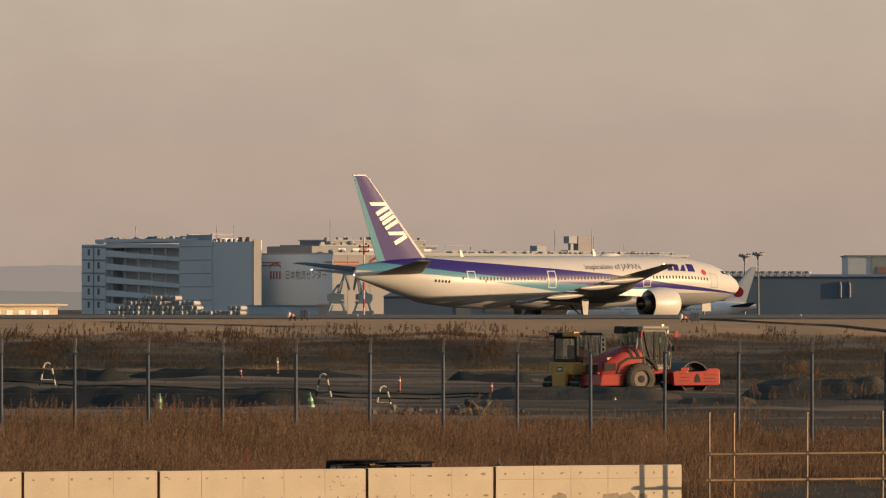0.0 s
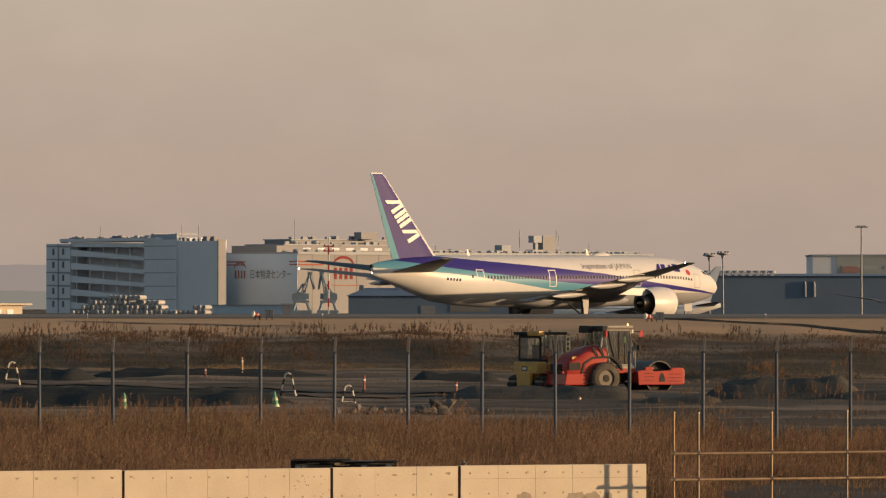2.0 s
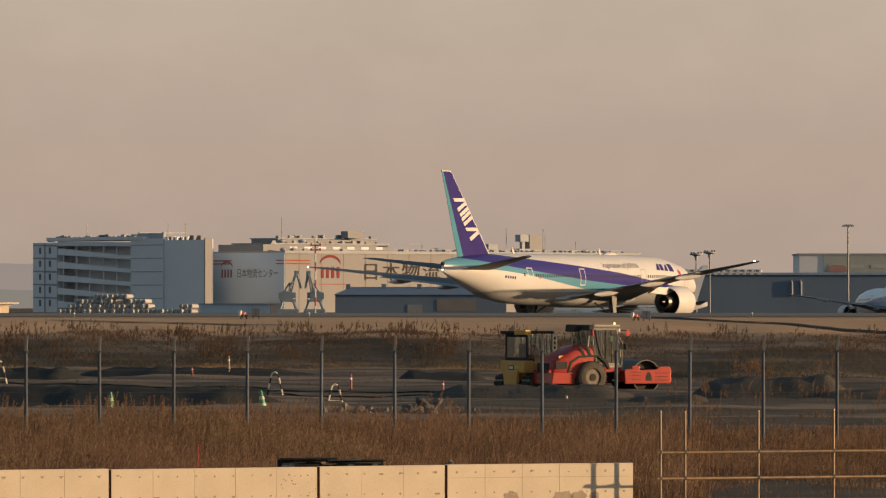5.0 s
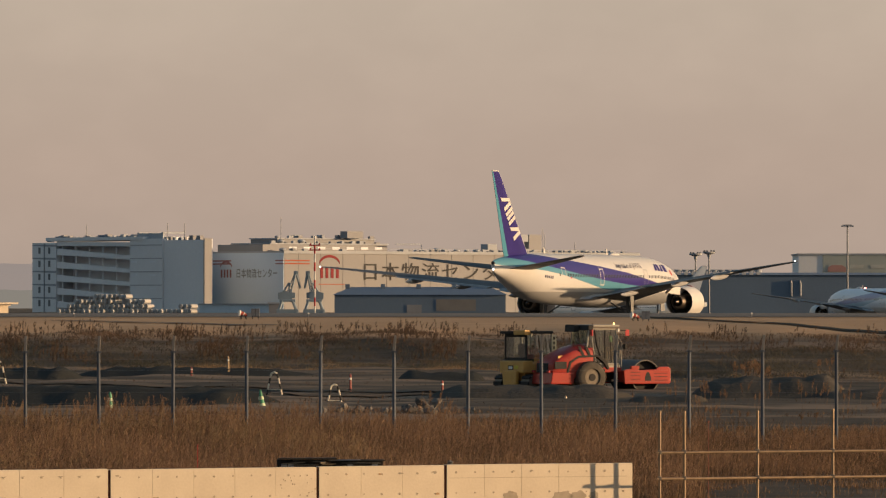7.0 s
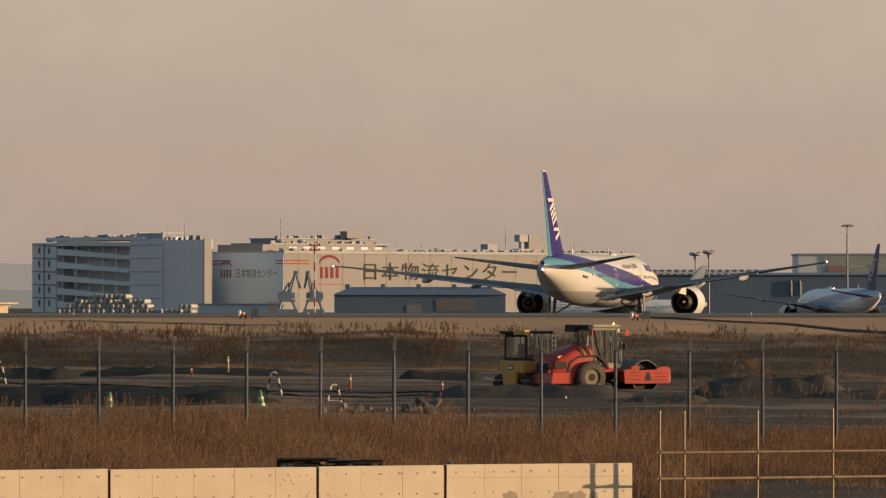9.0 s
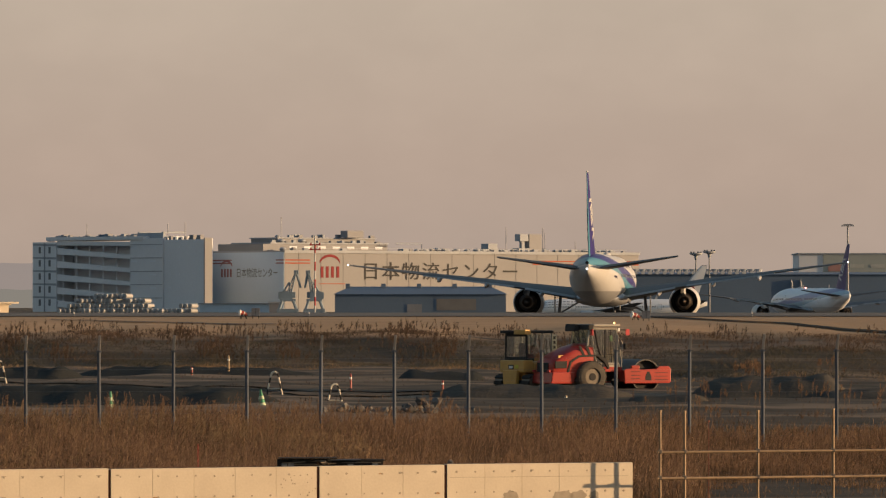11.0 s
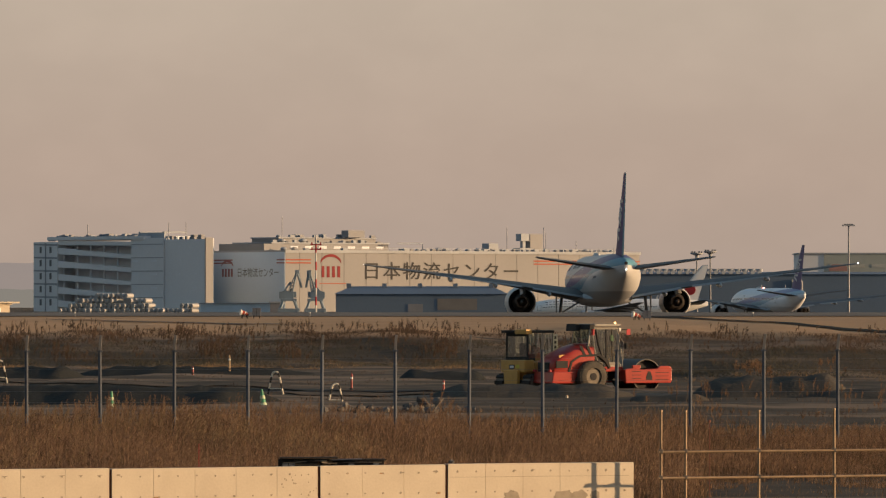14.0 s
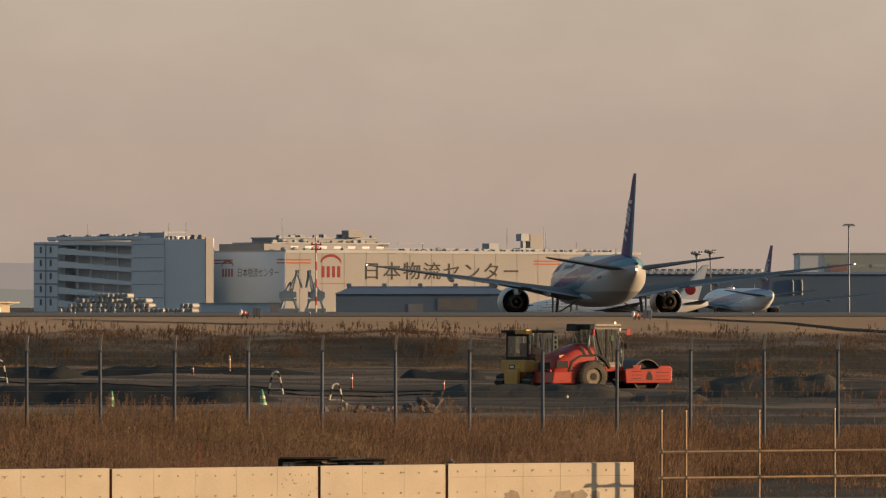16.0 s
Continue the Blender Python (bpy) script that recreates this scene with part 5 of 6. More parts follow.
            part("stencil_bar", Shape().box(3.05, 3.75, min(y0, y1) - 0.004, min(y0, y1), z - 0.05, z - 0.025), MACHBLACK, b)
    part("front_beam", Shape().box(3.72, 3.92, -1.1, 1.1, 0.5, 1.18), ROLLRED, r, bevel=0.03)
    part("rear_beam", Shape().box(1.5, 1.72, -1.1, 1.1, 0.5, 1.05), ROLLRED, r, bevel=0.03)
    part("red_flag_board", Shape().box(2.58, 2.78, 0.6, 0.63, 2.62, 2.9), REDPAINT, r)
    part("flag_arm", Shape().tube([(1.25, 0.6, 2.86), (2.62, 0.61, 2.86)], 0.025, 6), MACHBLACK, r)


DRUMSTEEL = surf("worn_drum_steel", (0.07, 0.065, 0.06), (0.04, 0.038, 0.036), 2.0, 0.5, 0.4)
RUBBER_DUSTY = surf("dusty_tyre_rubber", (0.040, 0.036, 0.031), (0.078, 0.067, 0.053), 3.0, 0.9, bump=0.01)
BEACON = glow("amber_beacon", (1.0, 0.62, 0.2), 2.0)
CABGLASS = bpy.data.materials.new("cab_glass")
CABGLASS.use_nodes = True
_n, _l = CABGLASS.node_tree.nodes, CABGLASS.node_tree.links
_clear, _gloss, _pane = _n.new("ShaderNodeBsdfTransparent"), _n.new("ShaderNodeBsdfGlossy"), _n.new("ShaderNodeMixShader")
_clear.inputs["Color"].default_value, _gloss.inputs["Roughness"].default_value = (0.62, 0.70, 0.68, 1), 0.05
_pane.inputs[0].default_value = 0.42
_l.new(_clear.outputs[0], _pane.inputs[1])
_l.new(_gloss.outputs[0], _pane.inputs[2])
_l.new(_pane.outputs[0], _n["Material Output"].inputs["Surface"])
road_roller()


def bulldozer():
    """Small crawler tractor with a cab, seen mostly from behind."""
    d = thing("bulldozer", "small yellow crawler bulldozer with a cab, parked", "bulldozer", pose(4.08, 286.3, -1.02, 0, 0, 46))
    for y in (-0.85, 0.85):
        pts = []
        for k in range(9):
            t = math.pi / 2 + math.pi * k / 8
            pts.append((-1.0 + 0.36 * math.cos(t), 0.38 + 0.36 * math.sin(t)))
        for k in range(9):
            t = -math.pi / 2 + math.pi * k / 8
            pts.append((1.0 + 0.36 * math.cos(t), 0.38 + 0.36 * math.sin(t)))
        tr = part("track", Shape().prism(pts, "y", y - 0.24, y + 0.24), DUSTY, d)
        for k in range(22):
            u = k / 22 * (4.0 + 2 * math.pi * 0.36)
            if u < 2:
                c, a = (1.0 - u, 0.74), 90
            elif u < 2 + 1.131:
                a = 90 + (u - 2) / 1.131 * 180
                c = (-1.0 + 0.36 * math.cos(radians(a)), 0.38 + 0.36 * math.sin(radians(a)))
            elif u < 4 + 1.131:
                c, a = (-1.0 + (u - 3.131), 0.02), 270
            else:
                a = 270 + (u - 5.131) / 1.131 * 180
                c = (1.0 + 0.36 * math.cos(radians(a)), 0.38 + 0.36 * math.sin(radians(a)))
            o = part("track_plate", Shape().box(-0.03, 0.05, -0.25, 0.25, -0.085, 0.085), MACHBLACK, tr)
            o.matrix_basis = pose(c[0], y, c[1], 0, -a, 0)
    part("body", Shape().prism([(-1.05, 0.5), (1.9, 0.5), (1.9, 1.35), (0.6, 1.55), (0.55, 1.35), (-1.05, 1.35)], "y", -0.58, 0.58), YELLOW, d, bevel=0.04)
    part("rear_tank", Shape().box(-1.35, -0.7, -0.75, 0.75, 0.85, 1.42), YELLOW, d, bevel=0.06)
    part("rear_post", Shape().prism([(-0.45, 0.95), (-0.38, 0.12), (0.38, 0.12), (0.45, 0.95)], "x", -1.5, -1.3), YELLOW, d, bevel=0.03)
    part("number_bar", Shape().box(-1.37, -1.355, -0.12, 0.2, 1.0, 1.2), MACHBLACK, d)
    part("name_bar", Shape().box(-1.375, -1.36, -0.08, 0.16, 1.04, 1.16), REFLECT, d)
    part("yellow_label", Shape().box(-1.37, -1.355, -0.42, -0.2, 1.04, 1.2), surf("label_yellow", (0.6, 0.5, 0.05), None, 3, 0.5), d)
    part("side_name_bar", Shape().box(-0.35, 0.05, -0.77, -0.585, 1.0, 1.12), REFLECT, d)
    part("side_box", Shape().box(-0.7, 0.4, -0.76, -0.56, 0.85, 1.3), YELLOW, d, bevel=0.04)
    for x in (-1.05, 0.0, 0.65):
        for y in (-0.66, 0.66):
            part("cab_pillar", Shape().tube([(x, y, 1.35), (x, y * 0.97, 2.65)], 0.05, 6), MACHBLACK if x < 0 else CABIN, d)
    for y in (-0.665, 0.665):
        part("side_glass", Shape().add([(-1.0, y, 1.5), (0.6, y, 1.5), (0.6, y * 0.98, 2.6), (-1.0, y * 0.98, 2.6)], [(0, 1, 2, 3)]), CABGLASS, d)
    part("rear_frame", Shape().box(-1.1, -1.03, -0.66, 0.66, 1.42, 1.56), MACHBLACK, d)
    part("rear_frame", Shape().box(-1.1, -1.03, -0.66, 0.66, 2.5, 2.65), MACHBLACK, d)
    part("rear_glass", Shape().add([(-1.06, -0.6, 1.56), (-1.06, 0.6, 1.56), (-1.06, 0.6, 2.5), (-1.06, -0.6, 2.5)], [(0, 1, 2, 3)]), CABGLASS, d)
    part("seat", Shape().box(-0.6, -0.1, -0.26, 0.26, 1.35, 1.7).box(-0.65, -0.5, -0.25, 0.25, 1.65, 2.2), MACHBLACK, d, bevel=0.04)
    part("roof", Shape().box(-1.3, 0.62, -0.8, 0.8, 2.65, 2.78), MACHBLACK, d, bevel=0.04)
    part("roof_box", Shape().box(-1.33, -0.95, -0.83, -0.1, 2.6, 2.82), YELLOW, d, bevel=0.03)
    guard = part("slotted_guard", Shape().box(0.62, 0.92, -0.70, -0.67, 1.6, 2.6), CABIN, d, "cream slotted guard plate")
    for k in range(4):
        part("guard_slot", Shape().box(0.70, 0.84, -0.706, -0.70, 1.72 + 0.22 * k, 1.85 + 0.22 * k), MACHBLACK, guard)
    part("exhaust_stack", Shape().tube([(1.35, -0.25, 1.4), (1.35, -0.25, 2.35), (1.28, -0.25, 2.6)], [0.06, 0.06, 0.05], 8), MACHBLACK, d)
    part("engine_hood", Shape().box(0.7, 1.95, -0.45, 0.45, 1.3, 1.7), YELLOW, d, bevel=0.06)
    part("blade", Shape().prism([(2.3, 0.1), (2.5, 0.12), (2.35, 0.5), (2.5, 0.95), (2.35, 0.98), (2.2, 0.5)], "y", -1.25, 1.25), YELLOW, d)
    for y in (-0.9, 0.9):
        part("push_arm", Shape().tube([(0.2, y * 1.35, 0.4), (2.3, y * 1.2, 0.35)], 0.09, 6), YELLOW, d)


bulldozer()


# ---- soil heaps, stones and small site things ----
def heap(x0, x1, y, h, w, label="low heap of dark soil", seed=1.0, mat=None):
    s = Shape()
    nx = max(12, int((x1 - x0) / 0.35))
    prof = [-1, -0.75, -0.5, -0.28, -0.1, 0.1, 0.3, 0.55, 0.8, 1]
    rings = []
    for i in range(nx + 1):
        u = i / nx
        x = x0 + (x1 - x0) * u
        end = max(0.0, min(1.0, min(u, 1 - u) * 7)) ** 0.7
        hh = h * end * (0.85 + 0.35 * noise.noise((x / 6.0, seed, y)) + 0.15 * noise.noise((x / 1.1, seed, 3)))
        ring = []
        for p in prof:
            g = max(0.0, 1 - p * p) ** 1.1
            yy = y + p * w * (0.35 + 0.65 * end)
            ring.append((x, yy, ground_z(x, yy) - 0.15 + max(0, hh) * g * (1 + 0.3 * noise.noise((x / 0.8, p * 3, seed))) + 0.1 * g))
        rings.append(ring)
    s.loft(rings, cap=False, closed=False)
    return solid("soil_mound", s, mat or SOIL, label, "soil heap", "soil heaps", smooth=True)


heap(-0.70, 8.25, 266, 0.60, 4.0, seed=1.2, mat=EARTH)
heap(7.53, 11.05, 258, 0.30, 3.0, seed=5.2, mat=EARTH)
heap(10.6, 17.6, 268, 0.85, 4.0, "rough heap of dark soil with weeds", seed=2.2, mat=EARTH)
heap(15.62, 21.58, 266, 0.45, 4.0, "rough heap of dark soil with weeds", seed=7.0, mat=EARTH)
heap(-24.0, -6.4, 250, 0.78, 6.0, "long bank of dark soil", seed=3.1)
heap(-28.75, -19.31, 335, 0.75, 5.0, "long bank of dark soil", seed=4.4)
heap(-20.83, -7.03, 348, 0.5, 5.0, "long bank of dark soil", seed=8.4)
heap(-2.52, 2.28, 330, 0.55, 5.0, seed=6.1)


def rubble():
    rnd = random.Random(12)
    for k in range(64):
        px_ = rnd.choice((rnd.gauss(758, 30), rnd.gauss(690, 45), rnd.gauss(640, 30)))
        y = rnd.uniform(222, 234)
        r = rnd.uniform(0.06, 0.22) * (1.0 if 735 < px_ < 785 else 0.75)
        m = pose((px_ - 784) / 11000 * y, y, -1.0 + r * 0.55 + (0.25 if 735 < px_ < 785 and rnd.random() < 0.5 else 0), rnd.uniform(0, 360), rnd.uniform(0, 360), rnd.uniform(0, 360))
        bm = bmesh.new()
        bmesh.ops.create_icosphere(bm, subdivisions=1, radius=r)
        for v in bm.verts:
            v.co *= 0.75 + 0.5 * rnd.random()
            v.co.x *= 1.35
        me = bpy.data.meshes.new("lump")
        bm.to_mesh(me)
        bm.free()
        me.materials.append(STONE)
        tagged(new("rubble_lump", me), "broken grey concrete lump", "rubble", "heap of rubble").matrix_basis = m


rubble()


def traffic_cone(x, y, z, h=0.85, lean=0.0):
    c = thing("traffic_cone", "green traffic cone with a pale reflective band", "traffic cone", pose(x, y, z, 0, lean, 0), "traffic cones")
    part("cone", Shape().tube([(0, 0, 0.03), (0, 0, h * 0.55), (0, 0, h)], [0.17, 0.10, 0.035], 16), GREENCONE, c, smooth=True)
    part("base", Shape().box(-0.21, 0.21, -0.21, 0.21, 0, 0.045), GREENCONE, c, bevel=0.012)
    for z0, r0 in ((0.24, 0.151), (0.50, 0.114)):
        part("reflective_band", Shape().tube([(0, 0, z0 * h / 0.85), (0, 0, (z0 + 0.12) * h / 0.85)], [r0, r0 - 0.024], 16), CONEBAND, c, smooth=True)


traffic_cone(-12.74, 238, -1.22, 0.86)
traffic_cone(-6.96, 240, -1.2, 0.88, -6)


def site_barrier(x, y, z, turn, h=0.95):
    b = thing("pipe_barrier", "small arched pipe barrier striped black and white", "barrier", pose(x, y, z, 0, 0, turn), "pipe barriers")
    stripe = surf("worn_white_pipe", (0.72, 0.67, 0.55), (0.52, 0.47, 0.38), 5.0, 0.45)
    for side in (-1, 1):
        pts = [(side * 0.32, 0, 0), (side * 0.27, 0, 0.25 * h), (side * 0.22, 0, 0.5 * h), (side * 0.17, 0, 0.75 * h), (side * 0.12, 0, 0.93 * h), (0, 0, h)]
        for i in range(5):
            part("pipe_band", Shape().tube([pts[i], pts[i + 1]], 0.036, 8), MACHBLACK if i in ((1, 3) if side > 0 else (0, 2)) else stripe, b, smooth=True)
    part("cross_pipe", Shape().tube([(-0.27, 0, 0.25 * h), (0.27, 0, 0.25 * h)], 0.018, 8), stripe, b)


site_barrier(-18.24, 255, -0.28, 10)
site_barrier(-6.92, 255, -0.74, -8)
site_barrier(-4.45, 255, -1.19, 6, 0.9)


def bollard(x, y, z, h, mat, label):
    b = thing("marker_post", label, "marker post", pose(x, y, z), "marker posts")
    part("post", Shape().tube([(0, 0, -0.1), (0, 0, h * 0.9), (0, 0, h)], [0.055, 0.05, 0.02], 10), mat, b, smooth=True)
    part("band", Shape().tube([(0, 0, h * 0.62), (0, 0, h * 0.75)], 0.057, 10), REFLECT, b, smooth=True)
    part("foot", Shape().tube([(0, 0, -0.02), (0, 0, 0.04)], [0.13, 0.10], 10), MACHBLACK, b)


bollard(-4.32, 290, -1.00, 0.75, BOLLARD, "slim red plastic marker post")
bollard(-0.03, 280, -0.99, 0.55, BOLLARD, "slim red plastic marker post")
bollard(-13.35, 330, -0.71, 0.35, BOLLARD, "short red plastic marker post")
bollard(-11.40, 330, -0.50, 0.75, surf("pale_wood_stake", (0.42, 0.30, 0.18), None, 4, 0.8), "pale wooden stake with a band")
bollard(5.17, 262, -1.14, 0.28, surf("pale_wood_stake_low", (0.42, 0.30, 0.18), None, 4, 0.8), "short pale wooden stake")


def runway_marker(x, y, z):
    w = thing("wind_drum", "small red and white marker drum on legs beside the runway", "runway marker", pose(x, y, z, 0, 0, 20), "runway markers")
    part("drum", Shape().tube([(-0.22, 0, 0.46), (0.02, 0, 0.42), (0.2, 0, 0.34), (0.34, 0, 0.24)], [0.20, 0.15, 0.13, 0.05], 14), MARKERRED, w, smooth=True)
    part("white_face", Shape().tube([(-0.32, 0, 0.48), (-0.20, 0, 0.46)], [0.25, 0.20], 14), WHITE, w, smooth=True)
    part("white_band", Shape().tube([(0.02, 0, 0.42), (0.09, 0, 0.39)], [0.158, 0.15], 14), WHITE, w, smooth=True)
    part("crossbar", Shape().tube([(0.02, -0.22, 0.26), (0.02, 0.22, 0.26)], 0.02, 6), MACHBLACK, w)
    for dx, dy in ((-0.22, -0.18), (-0.22, 0.18), (0.30, -0.1), (0.30, 0.1)):
        part("leg", Shape().tube([(dx, dy, -0.08), (dx * 0.4, dy * 0.6, 0.36)], 0.028, 6), MACHBLACK, w)


def runway_sign(x, y, z):
    s = thing("runway_sign", "small grey sign box on two legs beside the runway", "sign", pose(x, y, z), "runway signs")
    part("panel", Shape().box(-0.32, 0.32, -0.06, 0.06, 0.25, 0.85), GALV, s, bevel=0.02)
    part("divider", Shape().box(-0.01, 0.02, -0.065, -0.055, 0.25, 0.85), MACHBLACK, s)
    for dx in (-0.22, 0.22):
        part("leg", Shape().tube([(dx, 0, -0.1), (dx, 0, 0.3)], 0.03, 6), MACHBLACK, s)


runway_marker(-15.32, 476, 1.84)
runway_marker(14.53, 470, 1.69)
runway_sign(-14.37, 476, 1.80)
runway_sign(15.27, 468, 1.61)
for px_ in (-10.52, -28.89, 24.12):
    e = thing("edge_light", "small runway edge light on a short stem", "runway light", pose(px_, 486, 1.98), "runway edge lights")
    part("stem", Shape().tube([(0, 0, -0.1), (0, 0, 0.22)], 0.04, 6), GALV, e)
    part("lens", Shape().tube([(0, 0, 0.22), (0, 0, 0.32), (0, 0, 0.36)], [0.07, 0.07, 0.02], 8), WHITE, e)


RUSTSTICK = surf("rusty_stake", (0.20, 0.075, 0.045), None, 5.0, 0.8)


def yard_scrap():
    """Dark steel trench sheets lying on bearers just behind the wall."""
    s = thing("steel_sheet_pile", "dark steel sheets and beams lying behind the wall", "steel scrap", pose(-2.04, 113, -0.985, 0, 0, 4))
    part("beam", Shape().box(-0.98, 0.95, 0.0, 0.12, 1.06, 1.16).box(-0.98, 0.95, 0.03, 0.09, 0.95, 1.06), MACHBLACK, s, bevel=0.01)
    part("plate", Shape().box(-0.95, 0.1, -0.2, 0.25, 1.17, 1.19), MACHBLACK, s)
    part("upper_plate", Shape().box(-0.15, 0.98, -0.12, 0.3, 1.13, 1.15), MACHBLACK, s)
    for x in (-0.9, -0.78, 0.3, 0.75):
        part("bearer", Shape().box(x, x + 0.1, -0.1, 0.1, 0, 1.08), surf("blue_grey_bearer", (0.14, 0.16, 0.19), None, 4, 0.7), s)
    part("pale_strap", Shape().tube([(0.2, -0.1, 1.09), (0.5, -0.13, 1.10), (0.9, -0.12, 1.095)], 0.009, 6), DUSTY, s)
    rnd = random.Random(21)
    for k in range(12):
        x = rnd.uniform(-0.95, 0.6)
        bar = Shape().tube([(x, rnd.uniform(-0.2, 0.1), 1.06 + 0.008 * k), (x + rnd.uniform(0.25, 0.6), rnd.uniform(-0.2, 0.1), 1.06 + 0.008 * k + rnd.uniform(-0.01, 0.03))], rnd.uniform(0.008, 0.018), 6)
        part("scrap_bar", bar, rnd.choice((MACHBLACK, DUSTY, GALV, MACHBLACK)), s)
    p = solid("wall_stone", Shape().tube([(0, 0, 0), (0.01, 0, 0.04), (0, 0.01, 0.075)], [0.05, 0.06, 0.03], 7), STONE, "small pale stone lying behind the wall edge", "stone", m=pose(0.12, 111.5, 0.12))
    q = thing("red_cane", "thin red cane standing in the grass", "cane", pose(-4.42, 112, -0.95))
    part("stick", Shape().tube([(0, 0, 0), (0, 0, 1.42)], 0.006, 6), REDPAINT, q)
    q = thing("red_cane", "thin brown-red stake standing among the weeds", "cane", pose(4.78, 112, -0.98))
    part("stick", Shape().tube([(0, 0, 0), (0, 0, 1.84)], 0.008, 6), RUSTSTICK, q)
    part("tip", Shape().tube([(0, 0, 1.84), (0, 0, 1.88)], 0.02, 8), RUSTSTICK, q)
    o = thing("timber_prop", "timber post and pad holding the small stone", "post", pose(0.12, 111.5, -0.97))
    part("post", Shape().box(-0.04, 0.04, -0.04, 0.04, 0, 1.09), DUSTY, o)


yard_scrap()


SERVICE_LINE = ((14.85, 486), (17.28, 480), (21.77, 464), (25.96, 449), (30.76, 436), (35.81, 430))
HOLLOW_LINE = ((-27.0, 326), (-23.0, 321), (-16.6, 310), (-10.6, 297), (-4.8, 287), (0.4, 281), (3.0, 277))
HOLLOW_LINE_NEAR = ((-8.0, 276), (-5.2, 270), (-1.5, 272), (1.8, 268))
RUT_LINE = ((-29.65, 470), (-23.32, 463), (-15.06, 455), (-9.14, 449))


def service_track():
    """Dark narrow track that leaves the runway and comes down the grass, and two old ruts."""
    pale = surf("pale_trodden_earth", (0.155, 0.118, 0.088), (0.065, 0.055, 0.044), 0.5, 0.95, bump=0.03, fine=8, stretch=(0.4, 1, 1), spec=0.1)
    dirt = surf("track_dirt", (0.050, 0.042, 0.034), (0.075, 0.06, 0.045), 0.3, 0.95)
    for nm, pts, w, mat in (("service_track", SERVICE_LINE, 5.5, SOIL), ("grass_rut", RUT_LINE, 2.2, dirt), ("trodden_track", HOLLOW_LINE, 6.5, pale), ("trodden_track", HOLLOW_LINE_NEAR, 5.0, pale)):
        s = Shape()
        v = []
        n = 40
        for i in range(n + 1):
            u = i / n * (len(pts) - 1)
            k = min(int(u), len(pts) - 2)
            t = u - k
            x = pts[k][0] + (pts[k + 1][0] - pts[k][0]) * t
            y = pts[k][1] + (pts[k + 1][1] - pts[k][1]) * t
            for j in range(5):
                yy = y - w / 2 + w * j / 4 + 0.3 * w * noise.noise((x / 3, j, w)) * (j in (0, 4))
                v.append((x, yy, ground_z(x, yy) + 0.06))
        s.add(v, [(i * 5 + j, i * 5 + j + 1, (i + 1) * 5 + j + 1, (i + 1) * 5 + j) for i in range(n) for j in range(4)])
        solid(nm, s, mat, "pale trodden track across the bare earth" if mat is pale else "narrow dark track across the grass", "track", kind="structure", smooth=True)


service_track()


